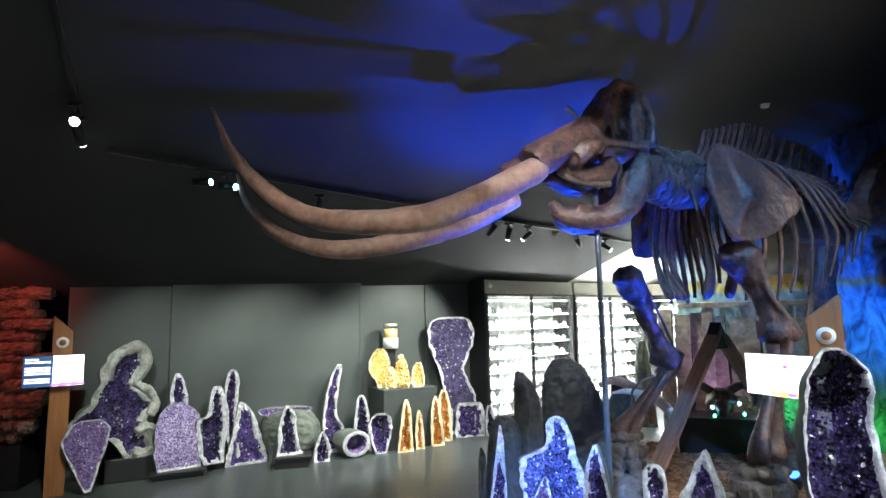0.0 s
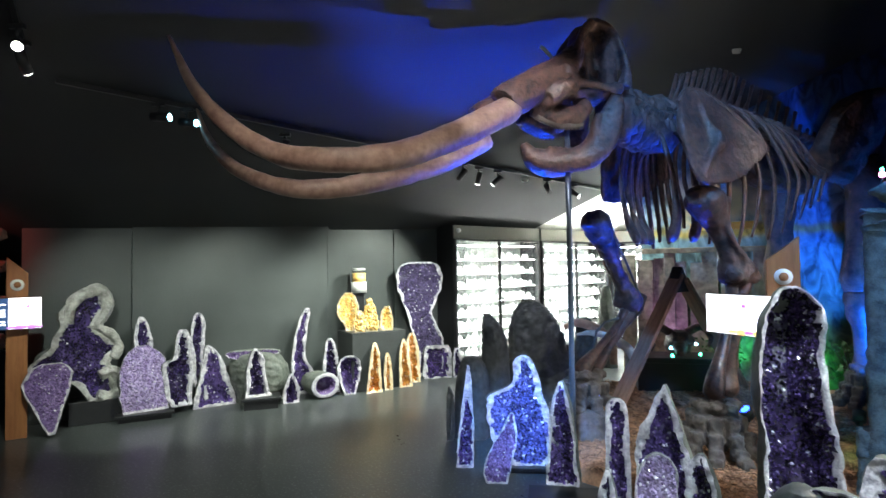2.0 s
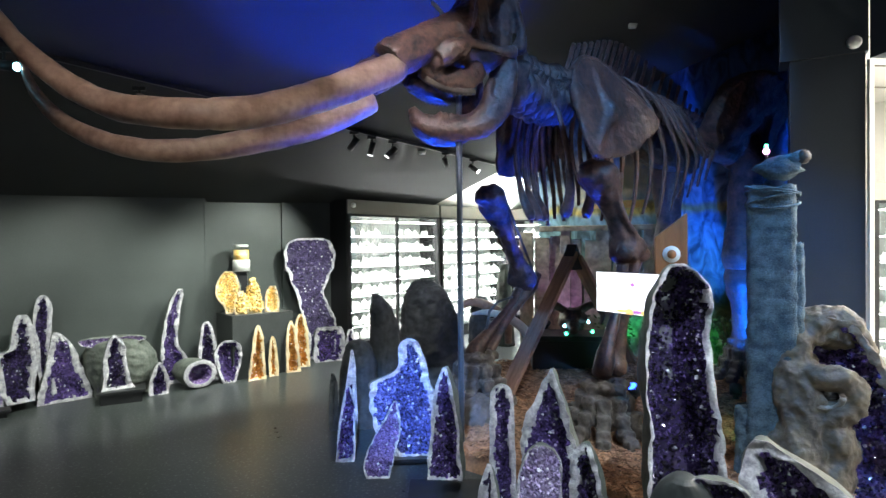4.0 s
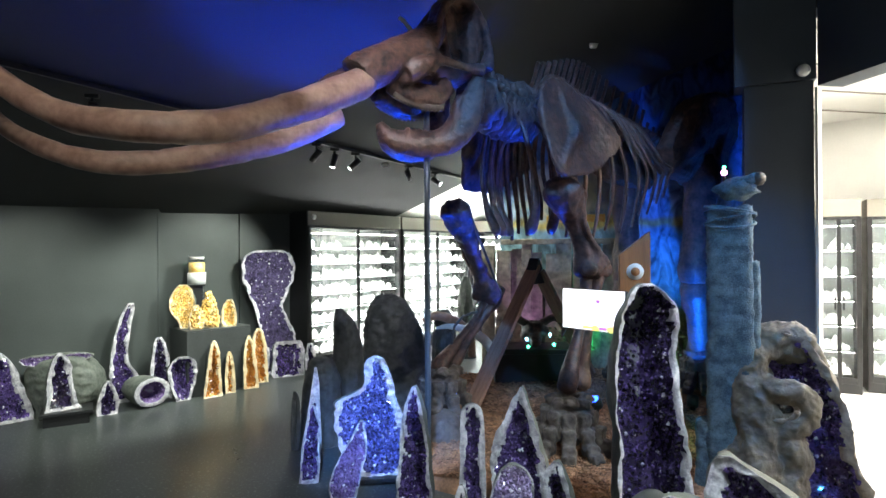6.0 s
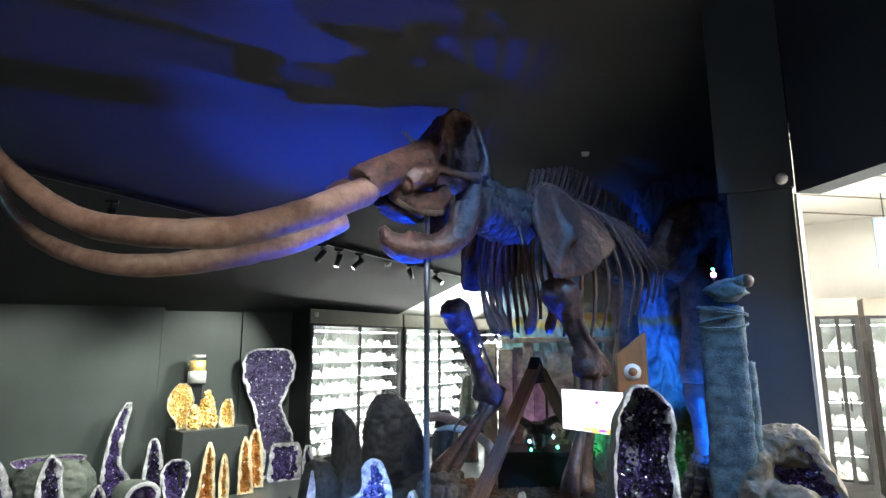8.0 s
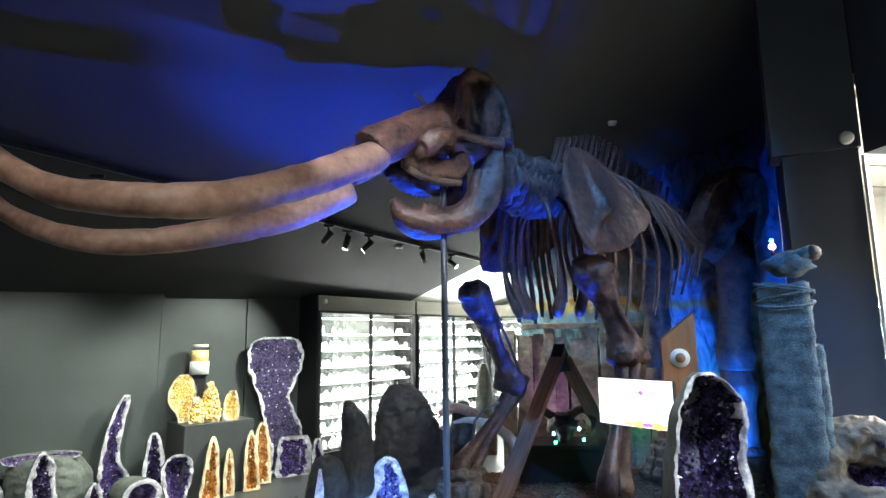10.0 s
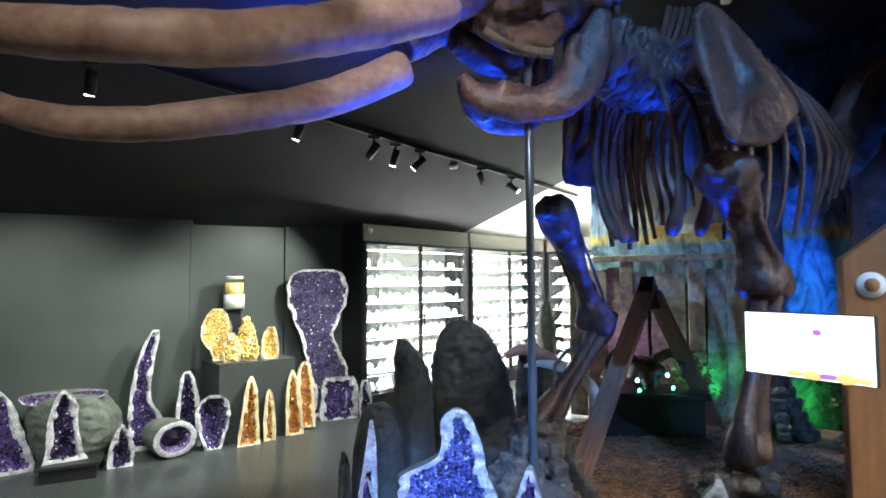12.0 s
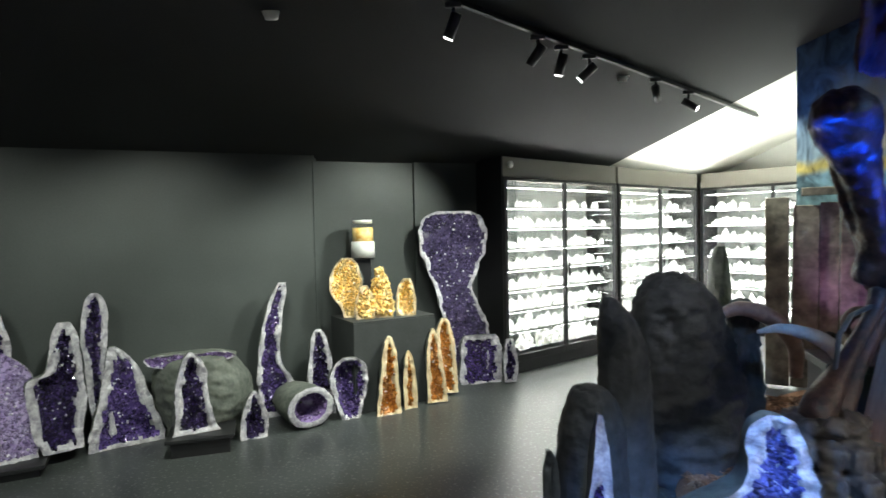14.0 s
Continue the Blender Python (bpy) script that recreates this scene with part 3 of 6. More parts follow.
for k in (-1, 1):
    # back flange of the dome
    sweep(bm, [(-0.29, 0.09 * k, 3.54, 0.036), (-0.17, 0.15 * k, 3.46, 0.036), (-0.1, 0.21 * k, 3.3, 0.038), (-0.07, 0.24 * k, 3.12, 0.042), (-0.1, 0.24 * k, 2.97, 0.06)], 6, 12, 1, 0.2, seed=k)
    blob(bm, (-0.18, 0.14 * k, 3.2), (0.1, 0.075, 0.24), 0.2, 3, k + 3, 3)
    # front ridge over the temple
    sweep(bm, [(-0.31, 0.1 * k, 3.53, 0.036), (-0.42, 0.14 * k, 3.43, 0.034), (-0.5, 0.18 * k, 3.3, 0.036), (-0.57, 0.23 * k, 3.14, 0.045), (-0.65, 0.27 * k, 3.0, 0.055)], 6, 12, 1, 0.2, seed=k + 2)
    # striae in the temple
    for dx, zt in ((-0.24, 3.42), (-0.32, 3.44), (-0.4, 3.36)):
        sweep(bm, [(dx, 0.1 * k, zt, 0.016), (dx - 0.01, 0.125 * k, zt - 0.16, 0.018), (dx + 0.02, 0.13 * k, zt - 0.32, 0.022)], 5, 8, 1, 0.4, seed=k + 6)
    # tusk socket
    sweep(bm, [(-1.235, 0.25 * k, 2.775, 0.126), (-1.2, 0.245 * k, 2.8, 0.134), (-0.95, 0.2 * k, 2.93, 0.138), (-0.7, 0.15 * k, 3.06, 0.135), (-0.54, 0.1 * k, 3.19, 0.11), (-0.43, 0.07 * k, 3.33, 0.06)], 6, 16, 1.0, 0.06, seed=k)
    # cheek arch, clear of the braincase
    sweep(bm, [(-0.84, 0.25 * k, 2.84, 0.085), (-0.7, 0.29 * k, 2.91, 0.07), (-0.54, 0.29 * k, 2.96, 0.034), (-0.34, 0.28 * k, 2.95, 0.028), (-0.16, 0.27 * k, 2.95, 0.055)], 6, 12, 1, 0.2, seed=k + 4)
    # brow over the eye
    sweep(bm, [(-0.7, 0.22 * k, 3.1, 0.06), (-0.63, 0.27 * k, 3.03, 0.05), (-0.62, 0.29 * k, 2.95, 0.05), (-0.66, 0.28 * k, 2.87, 0.05)], 4, 10, 1, 0.25, seed=k + 8)
    sweep(bm, [(-0.86, 0.2 * k, 2.88, 0.08), (-0.82, 0.24 * k, 2.77, 0.05)], 3, 10, 1, 0.2)
    # upper jaw
    sweep(bm, [(-0.93, 0.13 * k, 2.79, 0.06), (-0.74, 0.14 * k, 2.74, 0.085), (-0.54, 0.14 * k, 2.75, 0.085), (-0.4, 0.13 * k, 2.84, 0.08)], 5, 12, 1, 0.15)
skull = fused("skull", head(bm, -1.15, 0.88), BONE, "high-domed brown skull with tusk sockets", 0.013)
skull.modifiers["soften"].iterations = 1
roughen(skull, 0.022, 0.15)
roughen(skull, 0.011, 0.03)
for k in (-1, 1):
    bm = bmesh.new()
    sweep(bm, [(-0.9, 0.15 * k, 2.73, 0.03), (-0.7, 0.16 * k, 2.67, 0.036), (-0.46, 0.15 * k, 2.68, 0.034)], 4, 8)
    for i in range(12):
        cylinder(bm, (-0.9 + i * 0.04, 0.16 * k, 2.615 + 0.0025 * (i - 7) ** 2 * 0.7), 0.005, 0.02, 0.07, 7)
    fused("molar", head(bm, -1.15, 0.88), PALEBONE, "ridged pale teeth", 0.007)
bm = bmesh.new()
for k in (-1, 1):
    sweep(bm, [(-0.94, 0.03 * k, 2.47, 0.05), (-0.86, 0.06 * k, 2.42, 0.085), (-0.74, 0.1 * k, 2.4, 0.095), (-0.6, 0.14 * k, 2.41, 0.098), (-0.48, 0.18 * k, 2.46, 0.11), (-0.4, 0.21 * k, 2.57, 0.12),
               (-0.35, 0.23 * k, 2.7, 0.1), (-0.31, 0.24 * k, 2.82, 0.07), (-0.29, 0.24 * k, 2.92, 0.045)], 5, 14, 0.62, 0.14, up=(0, 1, 0), seed=k + 9)
    # thin coronoid before the joint
    sweep(bm, [(-0.47, 0.2 * k, 2.56, 0.05), (-0.46, 0.22 * k, 2.68, 0.035), (-0.44, 0.23 * k, 2.76, 0.02)], 4, 8, 1, 0.2)
    for i in range(7):
        blob(bm, (-0.8 + i * 0.045, 0.1 * k, 2.49), (0.016, 0.035, 0.026), 0.3, 3, i, 2)
sweep(bm, [(-0.97, 0, 2.55, 0.03), (-0.92, 0, 2.46, 0.065), (-0.8, 0, 2.38, 0.07)], 4, 10, 1, 0.1)
bm.transform(HM)
jaw = fused("mandible", bm, BONE, "curved brown lower jaw", 0.013)
roughen(jaw, 0.018, 0.12)
roughen(jaw, 0.009, 0.03)

bm = sweep(bmesh.new(), [(-0.56, 0.1, 3.26, 0.016), (-0.66, 0.12, 3.36, 0.016), (-0.7, 0.13, 3.39, 0.015)], 3, 10)
part("peg", head(bm, -1.15, 0.88), WHITE, skull, "pale short rod standing from the brow")

# spine: bodies with tall spines
SP = [(0.12, 2.9), (0.42, 2.82), (0.75, 2.86), (1.2, 2.98), (1.66, 2.96), (2.42, 2.86), (3.1, 2.78), (3.5, 2.6)]
srows = smooth_path([(s, 0, z, 0) for s, z in SP], 5)
for i, r in enumerate(srows):
    s, z = r[0], r[2]
    bm = bmesh.new()
    if s < 0.68:
        tip = Matrix.Rotation(radians(-14), 4, "Y")
        blob(bm, (s, 0, z - 0.1), (0.036, 0.2, 0.19), 0.3, 3, i, 3, tip)
        blob(bm, (s + 0.02, 0, z + 0.09), (0.03, 0.13, 0.11), 0.5, 4, i + 9, 2, tip)
    else:
        blob(bm, (s, 0, z), (0.05, 0.085, 0.07), 0.45, 4, i, 2)
    h = 0.06 if s < 0.62 else (0.42 if s < 1.4 else 0.42 - 0.12 * (s - 1.4) / 1.2)
    h = max(0.08, h - (0.1 if s > 2.7 else 0))
    sweep(bm, [(s, 0, z, 0.045), (s + 0.3 * h, 0, z + 0.5 * h, 0.014), (s + 0.5 * h, 0, z + 0.95 * h, 0.017), (s + 0.52 * h, 0, z + h, 0.01)], 3, 7, 1.5, 0.2, up=(1, 0, 0), seed=i)
    for k in (-1, 1):
        sweep(bm, [(s, 0.05 * k, z, 0.04), (s + 0.02, 0.13 * k, z + 0.02, 0.032), (s + 0.03, 0.19 * k, z - 0.02, 0.03)], 2, 6, 1, 0.2, seed=i)
    part("vertebra", bm, BONE, mammoth)
# broad first ribs hang straight down at the chest
for i in range(3):
    for k in (-1, 1):
        s0 = 0.46 + 0.17 * i
        bone("rib", [(s0, 0.1 * k, 2.72, 0.022), (s0 - 0.02, (0.2 + 0.05 * i) * k, 2.6, 0.024), (s0 + 0.0, (0.27 + 0.07 * i) * k, 2.3, 0.026), (s0 + 0.05, (0.26 + 0.07 * i) * k, 2.0, 0.04), (s0 + 0.08, (0.2 + 0.07 * i) * k, 1.83, 0.06), (s0 + 0.09, (0.18 + 0.07 * i) * k, 1.77, 0.035)], 5, 9, 0.6, rough=0.2, seed=i + 30)
for i in range(10):
    u = i / 9
    s0 = 0.66 + 0.98 * u
    z0 = 2.87 + 0.06 * math.sin(math.pi * min(1, u * 1.3)) - 0.06 * u
    wide = 0.4 + 0.17 * min(1, u * 1.8)
    low = 1.74 + 0.1 * u + 0.5 * max(0, u - 0.45) + 0.03 * math.sin(i * 2.4)
    back = 0.1 + 0.36 * u
    for k in (-1, 1):
        pts = [(s0, 0.1 * k, z0, 0.024), (s0 + 0.15 * back, 0.3 * k, z0 + 0.045, 0.028), (s0 + 0.4 * back, 0.82 * wide * k, z0 - 0.1, 0.032), (s0 + 0.7 * back, 1.0 * wide * k, z0 - 0.36, 0.032),
               (s0 + 0.95 * back, 1.06 * wide * k, (z0 + low) / 2 - 0.08, 0.031), (s0 + back, 1.0 * wide * k, low + 0.2, 0.028), (s0 + 0.92 * back + 0.02 * math.sin(i * 1.7), 0.93 * wide * k, low, 0.02)]
        bone("rib", [(*p[:3], p[3] * (0.95 - 0.25 * u)) for p in pts], 5, 8, 0.65, rough=0.25, seed=i)


def plate(name, outline, l0, l1, thick, mat=None, ridge=None, label="", flare=0.0):
    """A bone plate from an outline of s, z, tilted between two sides."""
    bm = bmesh.new()
    cx = sum(p[0] for p in outline) / len(outline)
    cz = sum(p[1] for p in outline) / len(outline)
    zs = [p[1] for p in outline]
    ol = smooth_path([(p[0], p[1], 0, 0) for p in outline] + [(outline[0][0], outline[0][1], 0, 0)], 4)[:-1]
    ol = [(p[0] + 0.012 * noise.noise(Vector((p[0] * 14, p[1] * 14, l0))), p[1] + 0.012 * noise.noise(Vector((p[1] * 14, p[0] * 14, l1)))) for p in ol]
    n = len(ol)

    def side(z):
        return l0 + (l1 - l0) * (z - min(zs)) / (max(zs) - min(zs))

    rings = []
    for f, tk in ((1.0, 0.0), (0.97, 0.7), (0.85, 0.8), (0.6, 0.75), (0.3, 0.9), (0.0, 1.0)):
        for sgn in (1, -1):
            ring = []
            for p in ol:
                s, z = cx + (p[0] - cx) * f, cz + (p[1] - cz) * f
                d = thick * tk * (1 + 0.5 * noise.noise(Vector((s * 6, z * 6, l0))))
                ring.append(bm.verts.new((s, side(z) + flare * (s - cx) + sgn * d, z)))
            rings.append((sgn, ring))
    for sg in (1, -1):
        rs = [r for s, r in rings if s == sg]
        for a, b in zip(rs, rs[1:]):
            for i in range(n):
                q = (a[i], a[(i + 1) % n], b[(i + 1) % n], b[i])
                bm.faces.new(q if sg > 0 else q[::-1])
    bmesh.ops.remove_doubles(bm, verts=bm.verts, dist=0.002)
    bmesh.ops.recalc_face_normals(bm, faces=bm.faces)
    if ridge:
        sweep(bm, ridge, 5, 10, 1, 0.2)
    ob = fused(name, bm, mat or BONE, label, 0.014)
    ob.modifiers["soften"].iterations = 1
    roughen(ob, 0.035, 0.16)
    roughen(ob, 0.014, 0.035)
    return ob


SC = [(0.22, 2.8), (0.33, 2.9), (0.47, 2.93), (0.62, 2.9), (0.86, 2.78), (1.1, 2.62), (1.21, 2.53), (1.07, 2.41), (0.83, 2.28), (0.66, 2.2), (0.32, 2.17), (0.23, 2.23), (0.19, 2.4), (0.17, 2.6)]
for k in (-1, 1):
    sh = 0.0 if k < 0 else 0.36
    plate("shoulder_blade", [(s + sh, z) for s, z in SC], 0.66 * k, 0.5 * k, 0.03,
          ridge=[(0.4 + sh, 0.51 * k, 2.92, 0.014), (0.45 + sh, 0.55 * k, 2.78, 0.026), (0.49 + sh, 0.6 * k, 2.62, 0.036), (0.52 + sh, 0.655 * k, 2.5, 0.05), (0.44 + sh, 0.65 * k, 2.42, 0.032), (0.31 + sh, 0.66 * k, 2.24, 0.034)],
          label="broad flat shoulder blade with a raised spine")
    rim = smooth_path([(s + sh, (0.66 - 0.16 * (z - 2.19) / 0.77) * k, z, 0.017 + 0.006 * math.sin(7 * s + 9 * z)) for s, z in SC[:8]], 3)
    part("blade_edge", sweep(bmesh.new(), rim, 1, 8, 1, 0.3, seed=k), BONE, mammoth)


def foot(at, seed, size=1.0):
    """A broad foot: a block of ankle bones and splayed toes."""
    x, l, z = at
    rnd = random.Random(seed)
    bm = bmesh.new()
    for i in range(8):
        a = i * 0.785
        blob(bm, (x + 0.1 * math.cos(a) * size, l + 0.1 * math.sin(a) * size, z + 0.36 + 0.02 * (i % 2)), (0.07, 0.07, 0.05), 0.3, 3, i, 2)
    blob(bm, (x, l, z + 0.2), (0.12, 0.12, 0.2), 0.2, 2, seed, 2)
    for i in range(7):
        a = math.pi + (i - 3) * 0.6
        for j, (r, h, w) in enumerate(((0.14, 0.27, 0.06), (0.19, 0.16, 0.058), (0.235, 0.07, 0.055), (0.29, 0.03, 0.045))):
            c, s_ = math.cos(a), math.sin(a)
            m = Matrix.Translation((x + c * r * size, l + s_ * r * size, z + h)) @ Matrix.Rotation(a, 4, "Z")
            box(bm, (-w, -0.05, -w * 0.85), (w, 0.05, w * 0.85), 0.018, m)
    ob = fused("foot", bm, PALEBONE, "broad pale foot bones with splayed toes", 0.011)
    ob.modifiers["soften"].iterations = 1
    roughen(ob, 0.03, 0.03)
    return ob


def front_leg(H, E, A, l, seed, foot_at):
    """Upper bone from H to E, two lower bones on to A; pairs of s and z."""
    k = -1 if l < 0 else 1

    def at(p, q, u, ds=0.0):
        return (p[0] + (q[0] - p[0]) * u + ds, l, p[1] + (q[1] - p[1]) * u)

    bm = sweep(bmesh.new(), [(*at(H, E, -0.07), 0.08), (*at(H, E, 0.02, -0.01), 0.15), (*at(H, E, 0.16, -0.02), 0.14), (*at(H, E, 0.38), 0.088), (*at(H, E, 0.6), 0.075), (*at(H, E, 0.84), 0.115), (*at(H, E, 0.96), 0.14), (*at(H, E, 1.05), 0.08)], 5, 14, 0.85, 0.2, seed=seed)
    blob(bm, at(H, E, 0.04, -0.1), (0.07, 0.09, 0.1), 0.3, 3, seed, 2)
    crest = [(p[0], p[1] + 0.1 * k, p[2], r) for p, r in ((at(H, E, 0.12, 0.02), 0.05), (at(H, E, 0.3, 0.0), 0.035), (at(H, E, 0.5, -0.02), 0.02), (at(H, E, 0.72, 0.03), 0.03), (at(H, E, 0.92, 0.08), 0.05))]
    sweep(bm, crest, 4, 8, 1, 0.3, seed=seed + 1)
    for u, ds, r in ((0.94, -0.09, 0.075), (0.97, 0.09, 0.08), (0.1, 0.1, 0.07)):
        p = at(H, E, u, ds)
        blob(bm, (p[0], p[1] + 0.05 * k, p[2]), (r, r, r * 0.9), 0.35, 3, seed + 4, 2)
    roughen(fused("upper_arm", bm, BONE, "thick brown upper leg bone", 0.014), 0.03, 0.08)
    m = BONE
    bone("forearm", [(*at(E, A, -0.16, 0.07), 0.05), (*at(E, A, 0.02, 0.05), 0.09), (*at(E, A, 0.25, 0.05), 0.065), (*at(E, A, 0.6, 0.05), 0.05), (*at(E, A, 0.86, 0.06), 0.07), (*at(E, A, 1.0, 0.06), 0.085), (*at(E, A, 1.06, 0.05), 0.05)], 5, 12, 0.8, m, 0.2, "", seed)
    bone("shin_splint", [(*at(E, A, 0.06, -0.06), 0.05), (*at(E, A, 0.3, -0.03), 0.036), (*at(E, A, 0.65, -0.07), 0.045), (*at(E, A, 0.9, -0.1), 0.075), (*at(E, A, 1.02, -0.1), 0.08), (*at(E, A, 1.07, -0.1), 0.04)], 5, 10, 0.9, m, 0.2, "", seed + 3)
    bone("support_rod", [(*at(H, E, 0.1, 0.16), 0.012), (*at(H, E, 0.9, 0.16), 0.012), (*at(E, A, 0.15, 0.16), 0.012), (A[0] + 0.1, l, A[1] + 0.35, 0.012), (A[0] + 0.12, l, 0.08, 0.012)], 4, 8, 1, POLE, 0, "thin steel support rod")
    foot(foot_at, seed, 1.15)


front_leg((0.52, 2.12), (0.92, 1.46), (0.68, 0.6), -0.5, 3, (0.6, -0.5, 0.12))
front_leg((0.54, 2.03), (1.0, 1.17), (0.42, 0.6), 0.68, 5, (0.36, 0.66, 0.2))
# sternum, pelvis and hind legs
for k in (-1, 1):
    plate("pelvis", [(2.3, 2.62), (2.36, 2.95), (2.6, 3.16), (3.0, 3.24), (3.4, 3.16), (3.66, 2.9), (3.6, 2.55), (3.3, 2.34), (2.85, 2.38), (2.5, 2.42)], 0.3 * k, 0.66 * k, 0.13, label="wide wing of the pelvis")
    bm = sweep(bmesh.new(), [(3.16, 0.4 * k, 2.62, 0.14), (3.14, 0.44 * k, 2.4, 0.19), (3.1, 0.43 * k, 2.15, 0.17), (3.07, 0.41 * k, 1.8, 0.14), (3.05, 0.4 * k, 1.45, 0.18), (3.05, 0.4 * k, 1.28, 0.15)], 6, 14, 0.85, 0.2, seed=k)
    part("thigh_bone", bm, BONE, mammoth, "long thick thigh bone")
    bone("hind_shin", [(3.06, 0.4 * k, 1.3, 0.14), (3.08, 0.4 * k, 1.15, 0.17), (3.1, 0.4 * k, 0.9, 0.12), (3.14, 0.4 * k, 0.62, 0.12), (3.16, 0.4 * k, 0.42, 0.16)], 5, 12, 0.9, BONE, 0.2, "", k)
    foot((3.14, 0.4 * k, 0.14), 12 + k)
bone("tail", [(3.6, 0, 2.62, 0.045), (3.85, 0, 2.4, 0.035), (3.95, 0, 2.0, 0.025), (3.95, 0, 1.6, 0.012)], 8, 8, 1, BONE, 0.3)
bone("support_pole", [(*loc((1.28, 4.58, 0.1)), 0.022), (*loc((1.28, 4.58, 1.2)), 0.022), (*loc((1.28, 4.58, 2.75)), 0.022)], 2, 12, 1, POLE, 0, "blue-grey steel support pole")

# ---- the mulch bed ----
BED = [(0.95, 5.05), (1.2, 4.45), (1.55, 4.1), (2.0, 3.75), (2.5, 3.4), (3.1, 3.2), (3.55, 3.6), (3.7, 4.2), (5.6, 6.2), (3.2, 7.75), (2.2, 7.4), (1.2, 6.4)]


def bed_height(x, y):
    return 0.1 + 0.05 * noise.noise(Vector((x * 1.3, y * 1.3, 0))) + 0.015 * noise.noise(Vector((x * 7, y * 7, 2)))


def inside(x, y, poly):
    r = False
    for (ax, ay), (bx, by) in zip(poly, poly[1:] + poly[:1]):
        if (ay > y) != (by > y) and x < (bx - ax) * (y - ay) / (by - ay) + ax:
            r = not r
    return r


def mulch_bed():
    t = thing("mulch_bed", Matrix(), "brown bark mulch bed under the skeleton", "mulch", kind="structure")
    bm = bmesh.new()
    ring = [Vector((*p[:2], 0)) for p in smooth_path([(*p, 0) for p in BED] + [(*BED[0], 0)], 5)[:-1]]
    c = sum(ring, Vector()) / len(ring)
    rows = []
    for f in (1.0, 0.985, 0.95, 0.85, 0.7, 0.55, 0.4, 0.25, 0.1):
        rows.append([bm.verts.new((c.x + (p.x - c.x) * f, c.y + (p.y - c.y) * f,
                                   0 if f == 1 else bed_height(c.x + (p.x - c.x) * f, c.y + (p.y - c.y) * f) * (0.6 if f > 0.98 else 1))) for p in ring])
    n = len(ring)
    for a, b in zip(rows, rows[1:]):
        for i in range(n):
            bm.faces.new((a[i], a[(i + 1) % n], b[(i + 1) % n], b[i]))
    bm.faces.new(rows[-1])
    part("soil", bm, MULCH, t)
    rnd = random.Random(4)
    V, F = [], []
    while len(F) < 84000:
        x, y = rnd.uniform(0.9, 4.2), rnd.uniform(3.2, 7.4)
        if not inside(x, y, BED):
            continue
        z = bed_height(x, y) + rnd.uniform(-0.004, 0.018)
        a, p, w, h = rnd.uniform(0, 6.28), rnd.uniform(-0.35, 0.35), rnd.uniform(0.012, 0.05), rnd.uniform(0.003, 0.009)
        d = Vector((math.cos(a) * math.cos(p), math.sin(a) * math.cos(p), math.sin(p))) * w
        s = Vector((-math.sin(a), math.cos(a), rnd.uniform(-0.4, 0.4))) * h
        o = Vector((x, y, z))
        u = Vector((0, 0, h * 0.8))
        b = len(V)
        V += [o - d - s, o - d + s, o + d + s, o + d - s, o + u - d * 0.9, o + u + d * 0.9]
        F += [(b, b + 3, b + 5, b + 4), (b + 1, b + 4, b + 5, b + 2), (b, b + 4, b + 1), (b + 3, b + 2, b + 5)]
    me = bpy.data.meshes.new("bark_chips")
    me.from_pydata(V, [], F)
    me.materials.append(MULCH)
    ob = new("bark_chips", me)
    ob.parent = t
    tagged(ob, "scattered strips of brown bark", kind="stuff")


mulch_bed()

# ---- geodes ----


